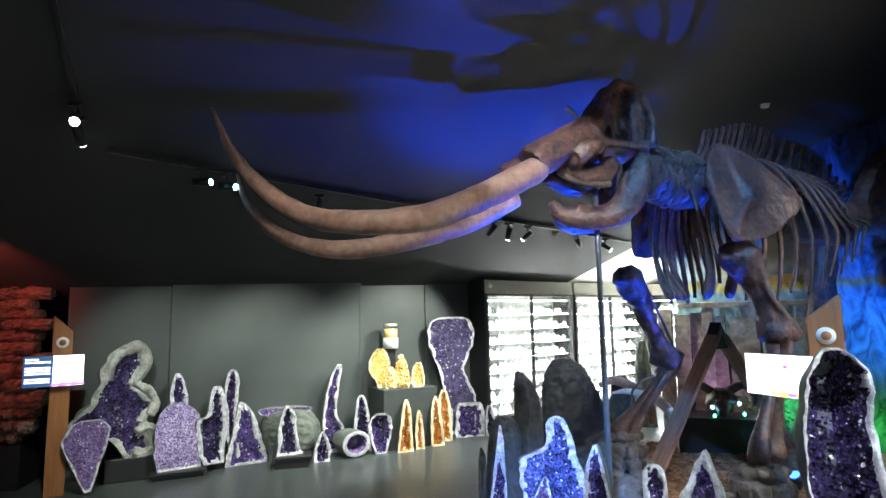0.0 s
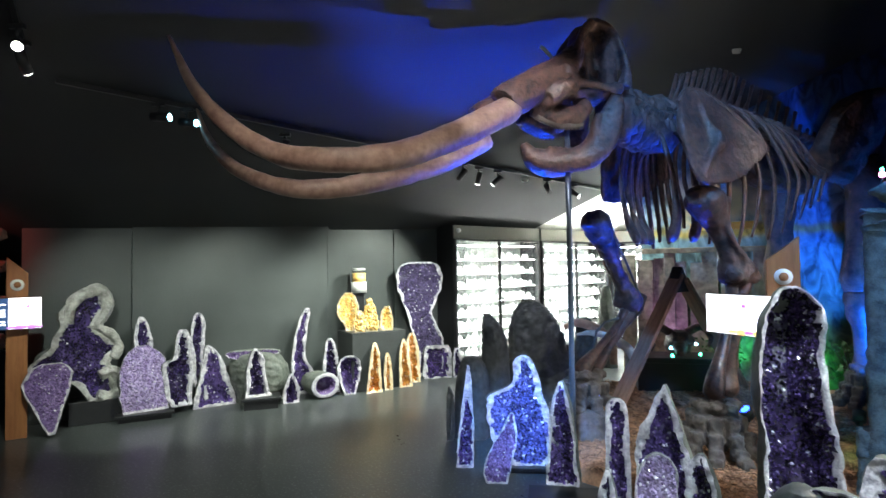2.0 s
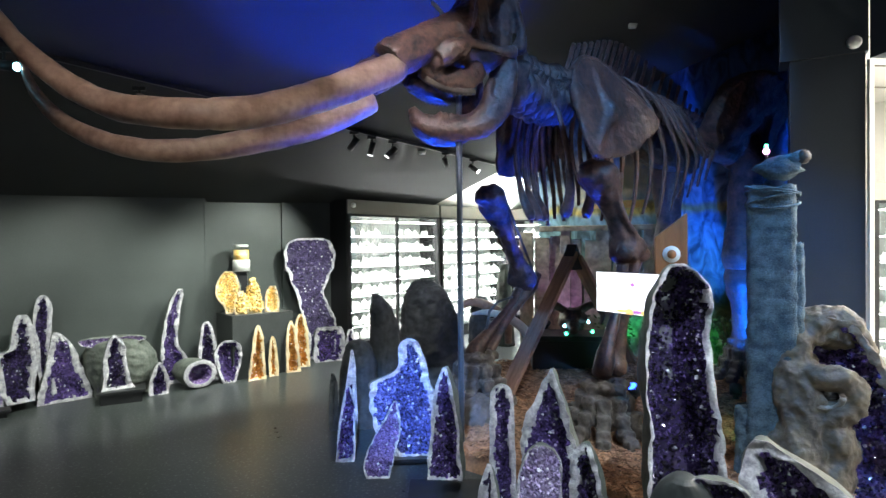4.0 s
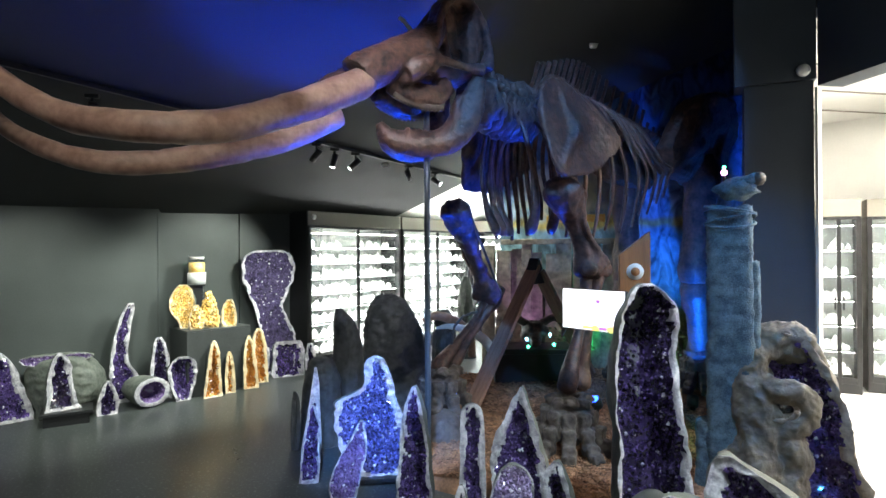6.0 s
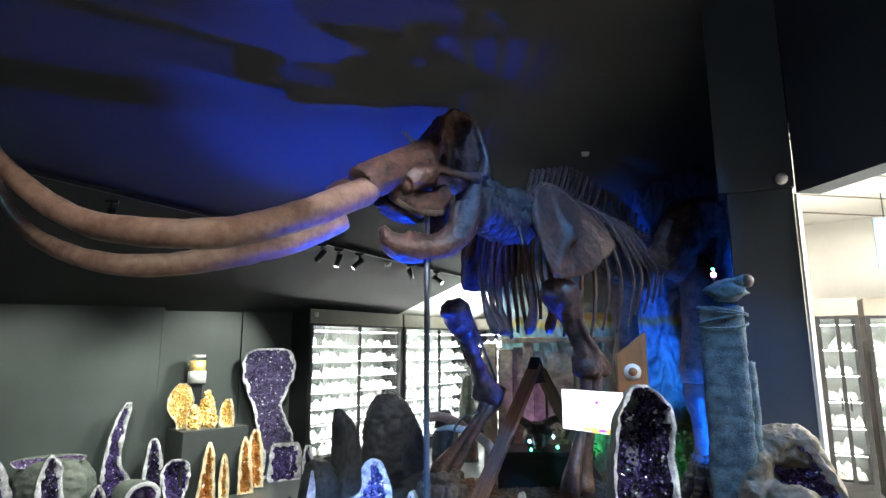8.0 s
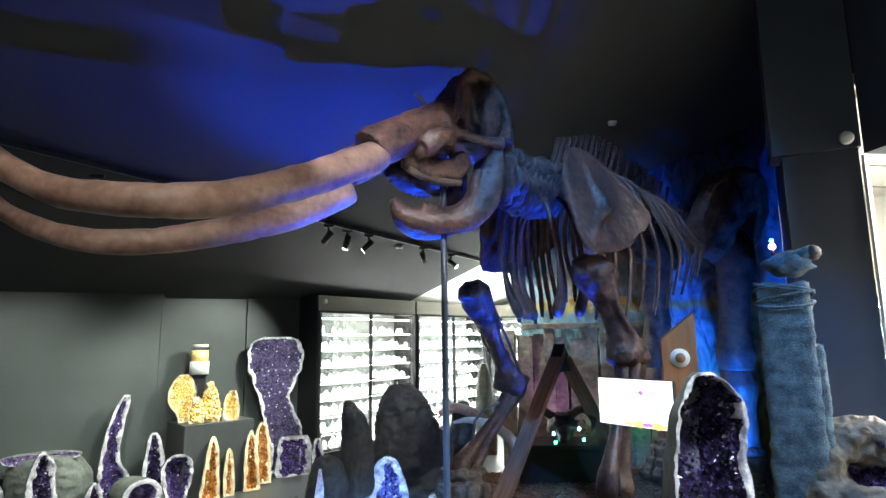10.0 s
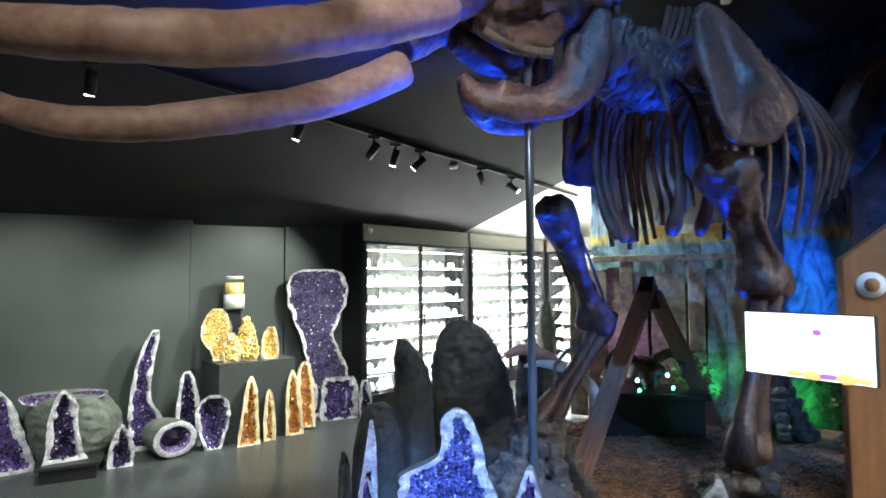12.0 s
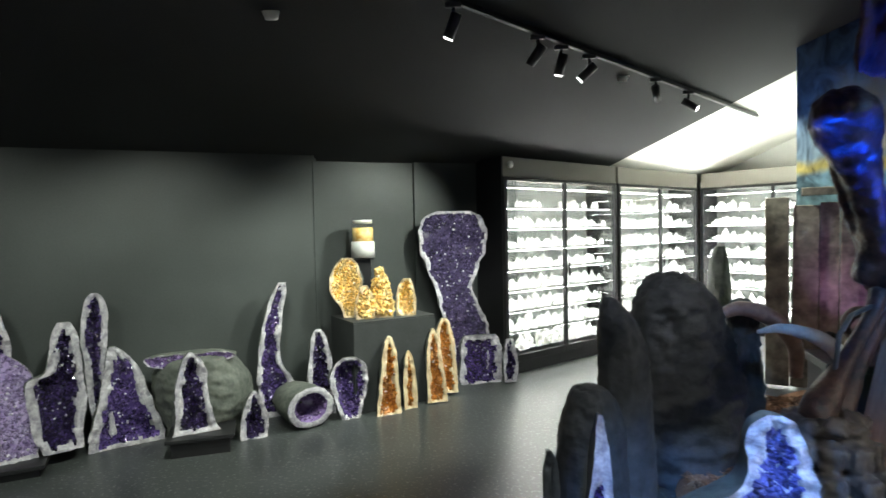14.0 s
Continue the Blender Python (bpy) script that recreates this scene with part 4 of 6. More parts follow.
def geode(x, y, yaw, hue, rows, label, depth=None, rim=0.034, group="geodes along the wall", z0=None, crystal=0.011, hollow=0.5, lean=6, rind=None, rimmat=None, count=900, back=1.0, turn=0):
    """A cut geode on end: rows of height, middle and half width give its outline; the face looks along local -y."""
    zb = rows[0][0]
    rs = smooth_path(rows, 6)
    top = rs[-1][0]
    wide = max(r[2] for r in rs)
    depth = depth or min(0.34, wide * 1.25)
    yaw += turn
    t = thing("geode", pose(x, y, (zb if z0 is None else z0), -lean, 0, yaw), label, "geode", group)
    seed = int(abs(x * 131 + y * 57) * 10) % 97
    M = 22
    n = len(rs)

    def spot(i, v):
        """Front surface: place and how far inside the rim."""
        z, xc, hw = rs[i][:3]
        e = min(hw * (1 - abs(v)), (z - zb) + 0.4 * rim, (top - z) + 0.2 * rim)
        jag = 1 + 0.09 * noise.noise(Vector((v * 2, z * 6.5, seed + 3))) + 0.07 * noise.noise(Vector((v * 3, z * 14, seed))) + 0.04 * noise.noise(Vector((v * 3, z * 37, seed)))
        inn = max(0.0, min(1.0, (e - rim * (1.05 + 0.75 * noise.noise(Vector((v * 4, z * 11, seed + 5))) + 0.35 * noise.noise(Vector((v * 9, z * 31, seed + 6))))) / (wide * 0.55)))
        yy = hollow * depth * (1 - (1 - inn) ** 2.2) - (0.022 if inn == 0 else 0) * (0.5 + noise.noise(Vector((xc * 9 + v * hw * 26, z * 26, seed))))
        yy += 0.03 * noise.noise(Vector((xc * 3 + v * hw * 5, z * 5, seed + 2)))
        return Vector((xc + v * hw * jag, yy, z - zb)), inn

    front = [[spot(i, math.sin(math.pi / 2 * (-1 + 2 * j / M))) for j in range(M + 1)] for i in range(n)]
    bms, bmr, bmc = bmesh.new(), bmesh.new(), bmesh.new()
    for target, want in ((bmr, False), (bmc, True)):
        vs = {}

        def vert(i, j, target=target, vs=vs):
            if (i, j) not in vs:
                vs[i, j] = target.verts.new(front[i][j][0])
            return vs[i, j]

        for i in range(n - 1):
            for j in range(M):
                q = [(i, j), (i, j + 1), (i + 1, j + 1), (i + 1, j)]
                deep = sum(front[a][b][1] > 0 for a, b in q) >= 3
                if deep == want:
                    target.faces.new([vert(a, b) for a, b in q])
    # crystal points standing on the hollow
    rnd = random.Random(seed)
    cells = [(i, j) for i in range(n - 1) for j in range(M) if front[i][j][1] > 0 and front[i + 1][j + 1][1] > 0]
    if cells and hue != "rock":
        area = [(front[i][j + 1][0] - front[i][j][0]).length * (front[i + 1][j][0] - front[i][j][0]).length + 1e-7 for i, j in cells]
        for i, j in rnd.choices(cells, area, k=count):
            a, b, c = front[i][j][0], front[i][j + 1][0], front[i + 1][j][0]
            p = a + (b - a) * rnd.random() + (c - a) * rnd.random()
            nr = (b - a).cross(c - a).normalized()
            if nr.y > 0:
                nr = -nr
            nr = (nr + Vector((rnd.uniform(-0.5, 0.5), rnd.uniform(-0.3, 0.1), rnd.uniform(-0.5, 0.5)))).normalized()
            s = crystal * rnd.uniform(0.5, 1.35)
            u = nr.orthogonal().normalized()
            w = nr.cross(u)
            tip = bmc.verts.new(p + nr * s * rnd.uniform(0.9, 1.7))
            k0 = rnd.uniform(0, 6)
            ring = [bmc.verts.new(p - nr * s * 0.2 + (u * math.cos(k0 + q * 1.2566) + w * math.sin(k0 + q * 1.2566)) * s) for q in range(5)]
            for q in range(5):
                bmc.faces.new((ring[q], ring[(q + 1) % 5], tip))
    # rind behind
    B = 12
    vs = []
    for i in range(n):
        z, xc, hw = rs[i][:3]
        row = []
        for j in range(B + 1):
            a = math.pi * j / B
            v = -math.cos(a)
            fade = min(1.0, ((top - z) / (0.3 * (top - zb)) + 0.15)) ** 0.6
            bulge = 1 + 0.16 * noise.noise(Vector((v * 2.2, z * 6, seed + 9)))
            if j in (0, B):
                row.append(bms.verts.new(front[i][0 if j == 0 else M][0]))
            else:
                row.append(bms.verts.new((xc + v * hw * 1.03 * bulge, 0.004 + depth * back * math.sin(a) * fade * bulge, z - zb)))
        vs.append(row)
    for i in range(n - 1):
        for j in range(B):
            bms.faces.new((vs[i][j], vs[i + 1][j], vs[i + 1][j + 1], vs[i][j + 1]))
    cap = [f[0] for f in front[-1]]
    bms.faces.new([bms.verts.new(p) for p in cap] + [v for v in vs[-1][1:-1][::-1]])
    bms.faces.new([bms.verts.new(f[0]) for f in front[0]] + [v for v in vs[0][1:-1][::-1]])
    bmesh.ops.recalc_face_normals(bms, faces=bms.faces)
    part("rind", bms, rind or SHELL, t, "rough grey-green rind")
    if bmr.faces:
        part("rim", bmr, rimmat or (BASALT if hue == "rock" else RIM), t, "" if hue == "rock" else "pale banded rim")
    else:
        bmr.free()
    if bmc.faces:
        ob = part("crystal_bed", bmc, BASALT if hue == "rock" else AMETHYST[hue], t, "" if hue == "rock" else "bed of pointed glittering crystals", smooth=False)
        tagged(ob, kind="stuff")
    else:
        bmc.free()
    return t


GREYRIM = material("grey_chalky_rim", (0.5, 0.49, 0.46), 0.45, scale=12, second=(0.2, 0.2, 0.18), bump=0.9, bump_scale=45)
GEODES = {
    "big_lobed": (-3.42, 5.95, 34, "dark", [(0.23, 0.02, 0.14), (0.34, 0.0, 0.17), (0.44, -0.06, 0.2), (0.51, -0.17, 0.29), (0.57, -0.28, 0.38), (0.63, -0.27, 0.37), (0.7, -0.2, 0.36), (0.77, -0.15, 0.36), (0.83, -0.17, 0.28), (0.92, -0.2, 0.23), (1.0, -0.21, 0.17), (1.05, -0.2, 0.165), (1.14, -0.18, 0.2), (1.24, -0.13, 0.2), (1.33, -0.1, 0.18), (1.39, -0.09, 0.12), (1.41, -0.09, 0.06)]),
    "heart": (-3.5, 5.5, 36, "lav", [(0.02, -0.09, 0.029), (0.16, -0.1, 0.086), (0.32, -0.11, 0.143), (0.48, -0.12, 0.199), (0.59, -0.1, 0.197), (0.66, -0.09, 0.154), (0.7, -0.08, 0.084)]),
    "slab": (-3.02, 6.08, 30, "pale", [(0.07, 0.02, 0.223), (0.26, 0.01, 0.238), (0.5, 0.01, 0.236), (0.65, 0.01, 0.197), (0.74, 0.0, 0.113), (0.78, -0.0, 0.042)]),
    "thumb": (-3.0, 6.35, 29, "dark", [(0.0, -0.16, 0.095), (0.71, -0.16, 0.095), (0.83, -0.17, 0.09), (0.96, -0.18, 0.07), (1.03, -0.18, 0.047), (1.08, -0.19, 0.021)]),
    "necked": (-2.72, 6.35, 27, "dark", [(0.08, -0.03, 0.112), (0.21, -0.05, 0.138), (0.39, -0.05, 0.16), (0.55, -0.06, 0.16), (0.6, -0.01, 0.108), (0.73, 0.0, 0.086), (0.83, 0.0, 0.075), (0.92, -0.0, 0.036)]),
    "tallthin": (-2.62, 6.6, 26, "dark", [(0.0, -0.02, 0.068), (0.15, -0.02, 0.068), (0.41, -0.05, 0.062), (0.57, -0.06, 0.062), (0.79, -0.06, 0.081), (0.95, -0.05, 0.078), (1.05, -0.05, 0.053), (1.09, -0.05, 0.019)]),
    "triangle": (-2.5, 6.63, 25, "vio", [(-0.01, -0.0, 0.238), (0.11, 0.0, 0.232), (0.27, 0.0, 0.179), (0.43, -0.01, 0.138), (0.56, -0.02, 0.101), (0.66, -0.05, 0.059), (0.71, -0.07, 0.022)]),
    "arch": (-1.95, 6.52, 21, "dark", [(0.13, 0.01, 0.15), (0.23, -0.0, 0.121), (0.42, -0.01, 0.103), (0.54, -0.0, 0.091), (0.63, -0.0, 0.056), (0.68, -0.01, 0.012)]),
    "smalldark": (-1.64, 6.77, 18, "dark", [(-0.01, 0.0, 0.094), (0.11, 0.01, 0.098), (0.21, 0.01, 0.075), (0.29, 0.01, 0.046), (0.34, 0.01, 0.013)]),
    "horn": (-1.6, 7.3, 16, "vio", [(0.0, -0.06, 0.14), (0.22, -0.06, 0.14), (0.31, -0.07, 0.137), (0.42, -0.1, 0.1), (0.58, -0.1, 0.08), (0.75, -0.075, 0.074), (0.9, -0.04, 0.066), (1.0, -0.01, 0.054), (1.08, 0.01, 0.028)]),
    "mthumb": (-1.2, 7.35, 13, "dark", [(0.0, -0.09, 0.103), (0.16, -0.09, 0.103), (0.27, -0.1, 0.103), (0.44, -0.09, 0.093), (0.58, -0.1, 0.071), (0.65, -0.1, 0.05), (0.69, -0.1, 0.021)]),
    "heart2": (-1.05, 7.2, 12, "vio", [(0.0, 0.02, 0.07), (0.09, 0.02, 0.1), (0.22, 0.02, 0.136), (0.35, 0.02, 0.154), (0.43, 0.03, 0.119), (0.48, 0.03, 0.052)]),
    "cit1": (-0.74, 7.3, 10, "cit", [(-0.01, 0.0, 0.106), (0.14, 0.01, 0.095), (0.34, 0.02, 0.074), (0.51, 0.03, 0.057), (0.6, 0.03, 0.032), (0.63, 0.03, 0.011)]),
    "cit2": (-0.6, 7.46, 9, "cit", [(0.0, 0.02, 0.058), (0.17, 0.02, 0.058), (0.35, 0.02, 0.043), (0.44, 0.02, 0.029), (0.48, 0.02, 0.007)]),
    "cit3": (-0.38, 7.6, 7, "cit", [(0.01, 0.01, 0.091), (0.15, 0.01, 0.084), (0.36, 0.0, 0.073), (0.52, 0.0, 0.055), (0.6, -0.0, 0.029), (0.64, 0.0, 0.011)]),
    "cit4": (-0.27, 7.85, 6, "cit", [(0.02, -0.01, 0.083), (0.17, -0.01, 0.083), (0.39, -0.02, 0.083), (0.54, -0.03, 0.08), (0.64, -0.03, 0.053), (0.69, -0.03, 0.023)]),
    "square": (0.05, 8.25, 3, "vio", [(-0.02, -0.04, 0.193), (0.06, -0.04, 0.209), (0.25, -0.03, 0.209), (0.39, -0.03, 0.198), (0.46, -0.03, 0.159)]),
    "smallrt": (0.3, 8.25, 2, "dark", [(0.01, -0.01, 0.063), (0.17, 0.0, 0.075), (0.33, 0.0, 0.059), (0.42, 0.0, 0.032)]),
    "talldisplay": (0.0, 8.42, 4, "dusk", [(0.03, -0.12, 0.201), (0.26, -0.1, 0.186), (0.5, -0.12, 0.207), (0.62, -0.15, 0.211), (0.78, -0.21, 0.195), (0.94, -0.26, 0.184), (1.1, -0.26, 0.255), (1.31, -0.25, 0.329), (1.51, -0.25, 0.33), (1.61, -0.25, 0.268), (1.66, -0.24, 0.165)]),
    "slabsm": (0.28, 5.3, 4, "rock", [(0.01, 0.02, 0.037), (0.17, 0.02, 0.04), (0.37, 0.02, 0.035), (0.45, 0.02, 0.022), (0.49, 0.01, 0.01)]),
    "darktip": (0.45, 5.0, 2, "dark", [(0.0, -0.02, 0.077), (0.07, -0.01, 0.072), (0.26, 0.0, 0.06), (0.45, 0.01, 0.042), (0.61, 0.02, 0.026), (0.73, 0.02, 0.009)]),
    "arrow": (0.44, 4.62, 2, "vio", [(0.0, -0.01, 0.068), (0.12, 0.0, 0.066), (0.3, 0.01, 0.058), (0.42, 0.02, 0.045), (0.5, 0.02, 0.026), (0.54, 0.02, 0.009)]),
    "star": (0.9, 4.53, -3, "blue", [(0.04, 0.02, 0.12), (0.12, 0.02, 0.18), (0.25, -0.02, 0.23), (0.4, -0.04, 0.245), (0.5, -0.055, 0.235), (0.57, -0.065, 0.215), (0.62, -0.02, 0.155), (0.66, 0.012, 0.118), (0.72, 0.018, 0.098), (0.8, 0.005, 0.085), (0.86, 0.0, 0.06), (0.885, 0.0, 0.022)]),
    "leaf": (0.7, 4.3, -1, "lav", [(-0.0, -0.03, 0.076), (0.09, -0.03, 0.1), (0.19, 0.0, 0.096), (0.29, 0.04, 0.082), (0.39, 0.07, 0.052), (0.45, 0.08, 0.032), (0.5, 0.09, 0.012)]),
    "pointy": (1.06, 3.74, -7, "vio", [(0.2, 0.0, 0.102), (0.29, 0.0, 0.099), (0.43, -0.0, 0.088), (0.6, -0.009, 0.071), (0.71, -0.009, 0.053), (0.78, -0.009, 0.034), (0.84, -0.009, 0.012)]),
    "whitef": (1.32, 3.5, -12, "vioF", [(0.0, 0.03, 0.085), (0.11, 0.03, 0.08), (0.26, 0.03, 0.074), (0.49, 0.03, 0.068), (0.64, 0.03, 0.069), (0.74, 0.03, 0.06), (0.78, 0.03, 0.035), (0.79, 0.03, 0.012)]),
    "gmid": (1.62, 3.52, -17, "vioF", [(0.0, -0.0, 0.159), (0.24, -0.0, 0.159), (0.36, -0.009, 0.155), (0.46, -0.018, 0.155), (0.59, -0.018, 0.122), (0.68, -0.009, 0.083), (0.78, -0.009, 0.047), (0.83, -0.0, 0.021), (0.86, -0.0, 0.007)]),
    "hround": (1.4, 3.12, -15, "pale", [(0.0, 0.04, 0.107), (0.09, 0.04, 0.107), (0.26, 0.05, 0.108), (0.4, 0.05, 0.107), (0.5, 0.06, 0.097), (0.56, 0.06, 0.066), (0.59, 0.06, 0.025)]),
    "idark": (1.66, 3.15, -19, "dark", [(0.0, 0.03, 0.095), (0.07, 0.03, 0.095), (0.24, 0.03, 0.094), (0.38, 0.02, 0.083), (0.48, 0.01, 0.065), (0.54, 0.01, 0.042), (0.58, 0.01, 0.014)]),
    "jtiny": (1.15, 3.2, -10, "dark", [(0.0, 0.06, 0.073), (0.08, 0.06, 0.073), (0.23, 0.06, 0.066), (0.34, 0.06, 0.051), (0.43, 0.06, 0.028), (0.48, 0.06, 0.01)]),
    "tall": (2.14, 2.98, -28, "tall", [(0.03, -0.0, 0.187), (0.3, -0.0, 0.187), (0.43, -0.009, 0.186), (0.62, -0.009, 0.174), (0.79, -0.027, 0.165), (0.97, -0.036, 0.158), (1.16, -0.027, 0.151), (1.3, -0.018, 0.14), (1.38, -0.009, 0.113), (1.44, -0.018, 0.067), (1.47, -0.018, 0.024)]),
    "llow": (2.05, 2.6, -34, "dark", [(0.0, -0.02, 0.164), (0.37, -0.02, 0.164), (0.47, -0.02, 0.153), (0.56, -0.02, 0.12), (0.59, -0.02, 0.06)]),
    "mhalf": (2.5, 2.85, -38, "vioF", [(0.0, 0.1, 0.267), (0.28, 0.1, 0.267), (0.43, 0.05, 0.222), (0.53, -0.01, 0.153), (0.59, -0.06, 0.081), (0.64, -0.08, 0.028)]),
}
LABELS = {
    "big_lobed": "large lobed grey geode lined with dark purple crystals", "heart": "heart-shaped lavender amethyst slice leaning on the block",
    "slab": "rounded pale lavender amethyst slab on a low stand", "thumb": "small thumb-shaped amethyst geode with white rim",
    "necked": "necked amethyst geode with thick white rim", "tallthin": "tall thin amethyst geode leaning on the wall",
    "triangle": "triangular violet amethyst geode with thick white rim", "arch": "arched amethyst geode on a low black stand",
    "smalldark": "small dark amethyst geode on the floor", "horn": "tall horn-shaped violet amethyst geode", "mthumb": "upright amethyst geode with pale rim",
    "heart2": "heart-shaped violet amethyst geode on the floor", "cit1": "tall orange citrine geode with cream rim", "cit2": "small narrow orange citrine geode",
    "cit3": "pointed orange citrine geode beside the plinth", "cit4": "rounded orange citrine geode beside the plinth", "square": "square violet amethyst geode with white rim",
    "smallrt": "small dark amethyst piece beside the square geode", "talldisplay": "tall waisted dusky amethyst geode beside the showcase",
    "slabsm": "small dark upright stone slab on the floor", "darktip": "narrow pointed dark amethyst geode", "arrow": "small arched violet geode before the narrow one", "star": "star-shaped blue-lit amethyst geode with white rim",
    "leaf": "leaf-shaped lavender amethyst piece on the floor", "pointy": "pointed dark amethyst geode on a low black stand", "whitef": "narrow violet geode with wide white rim",
    "gmid": "pointed violet geode at the mulch edge", "hround": "rounded pale pink amethyst slab", "idark": "small dark amethyst geode with grey rind",
    "jtiny": "tiny pointed amethyst geode", "tall": "very tall dark amethyst geode with grey-white rim", "llow": "low wide amethyst geode", "mhalf": "half-round amethyst geode with pale layered rim",
}
SPECIAL = {
    "big_lobed": dict(rimmat=GREYRIM, rim=0.055, depth=0.3, count=1800), "heart": dict(rim=0.016, depth=0.12, hollow=0.05, count=1600), "slab": dict(rim=0.006, depth=0.16, hollow=0.0, count=1800),
    "triangle": dict(rim=0.05), "necked": dict(rim=0.045), "star": dict(rim=0.042, crystal=0.014, hollow=0.15, count=2200, depth=0.2), "leaf": dict(rim=0.012, hollow=0.1, depth=0.12),
    "hround": dict(rim=0.012, hollow=0.0, depth=0.14), "tall": dict(turn=20, rim=0.018, count=2600, depth=0.3, hollow=0.7, lean=3), "talldisplay": dict(rim=0.03, hollow=0.12, count=2600, depth=0.2, lean=3),
    "pointy": dict(depth=0.3, turn=-10, rim=0.02, hollow=0.25, count=1300), "idark": dict(turn=-22), "jtiny": dict(turn=-10), "whitef": dict(rim=0.03), "gmid": dict(rim=0.035, depth=0.25, turn=-10, hollow=0.3), "mhalf": dict(rim=0.07, hollow=0.5, count=1500), "llow": dict(rim=0.02),
    "arrow": dict(rim=0.014, depth=0.14), "slabsm": dict(lean=2, rind=BASALT), "square": dict(rim=0.05, hollow=0.3), "darktip": dict(rind=BASALT, depth=0.16), "heart2": dict(rim=0.035), "arch": dict(rim=0.04),
    "cit1": dict(rimmat=CITRIM), "cit2": dict(rimmat=CITRIM), "cit3": dict(rimmat=CITRIM), "cit4": dict(rimmat=CITRIM),
}
RIGHT = ("arrow", "slabsm", "darktip", "star", "leaf", "pointy", "whitef", "gmid", "hround", "idark", "jtiny", "tall", "llow", "mhalf")
for key, (gx, gy, gyaw, ghue, grows) in GEODES.items():
    extra = dict(SPECIAL.get(key, {}))
    if key not in RIGHT:
        extra["turn"] = turned = 14
        hw = max(r[2] for r in grows)
        right = Vector((math.cos(radians(gyaw + turned)), math.sin(radians(gyaw + turned)), 0))
        f = 1.0
        while f > 0.93:
            spot_ = Vector((0.53 + (gx - 0.53) * f, 0.03 + (gy - 0.03) * f, 0))
            room = min((spot_ + right * (q * hw) - W0).dot(WNOR) for q in (-1, 1)) - 0.05
            if room > 0.08:
                break
            f -= 0.01
        gx, gy = spot_.x, spot_.y
        extra["depth"] = max(0.07, min(extra.get("depth", 0.3), room * 0.9, 1.3 * max(r[2] for r in grows)))
        extra["lean"] = min(extra.get("lean", 6), math.degrees(max(0.01, room - extra["depth"]) / (grows[-1][0] - grows[0][0])))
    made = geode(gx, gy, gyaw, ghue, grows, LABELS[key], group="geodes round the mulch bed" if key in RIGHT else "geodes along the wall", **extra)
    if key == "big_lobed":
        bm = bmesh.new()
        sweep(bm, [(-0.29, 0.02, 0.82, 0.05), (-0.27, 0.02, 0.98, 0.06), (-0.16, 0.02, 1.12, 0.065), (0.0, 0.03, 1.15, 0.07), (0.07, 0.03, 1.02, 0.07), (0.02, 0.02, 0.86, 0.05), (-0.02, 0.01, 0.78, 0.05), (0.1, 0.02, 0.68, 0.06), (0.17, 0.03, 0.55, 0.075), (0.12, 0.02, 0.43, 0.06)], 6, 14, 0.9, 0.5, seed=2)
        sweep(bm, [(0.0, 0.0, 0.26, 0.05), (0.1, 0.01, 0.3, 0.06), (0.19, 0.02, 0.2, 0.075), (0.17, 0.02, 0.08, 0.07), (0.06, 0.0, 0.02, 0.07), (-0.04, 0.0, 0.05, 0.07)], 6, 14, 0.9, 0.5, seed=5)
        lump = part("rind_lump", bm, GREYRIM, made, "swollen chalky grey edge")
        skin = lump.modifiers.new("skin", "REMESH")
        skin.mode, skin.voxel_size, skin.use_smooth_shade = "VOXEL", 0.012, True
        roughen(lump, 0.04, 0.12)


# ---- stones, stands, plinth ----
def rock(x, y, yaw, rows, depth, label, mat=None, name="standing_stone", group="dark standing stones", rough=0.22, z0=0.0, seed=1):
    """A rough stone; rows of height, middle and half width give its outline."""
    bm = bmesh.new()
    rs = smooth_path([(min(rows[0][0], z0), rows[0][1], rows[0][2] * 1.02)] + list(rows) if rows[0][0] > z0 + 0.02 else rows, 14)
    S = 64
    rings = []
    for z, xc, hw, *_ in rs:
        ring = []
        for k in range(S):
            a = 2 * math.pi * k / S
            c, s = math.cos(a), math.sin(a)
            n = 1 + rough * noise.noise(Vector((c * 1.6, s * 1.6 + seed, z * 4))) + 0.4 * rough * noise.noise(Vector((c * 6, s * 6 + seed, z * 16))) 
            n += 0.045 * noise.noise(Vector((c * 11, s * 11 + seed, z * 30))) + 0.035 * noise.noise(Vector((c * 5, s * 5 + seed, z * 13)))
            ring.append(bm.verts.new((xc + c * hw * (0.6 + 0.4 * n), s * min(depth, hw * 1.3) * n, z - z0)))
        rings.append(ring)
    for a, b in zip(rings, rings[1:]):
        for k in range(S):
            bm.faces.new((a[k], a[(k + 1) % S], b[(k + 1) % S], b[k]))
    bm.faces.new(rings[0][::-1])
    bm.faces.new(rings[-1])
    ob = part(name, bm, mat or BASALT)
    ob.matrix_world = pose(x, y, z0, 0, 0, yaw)
    if ob.active_material == BASALT:
        roughen(ob, 0.05 if rough > 0.2 else 0.02, 0.05)
    return tagged(ob, label, "stone", group)


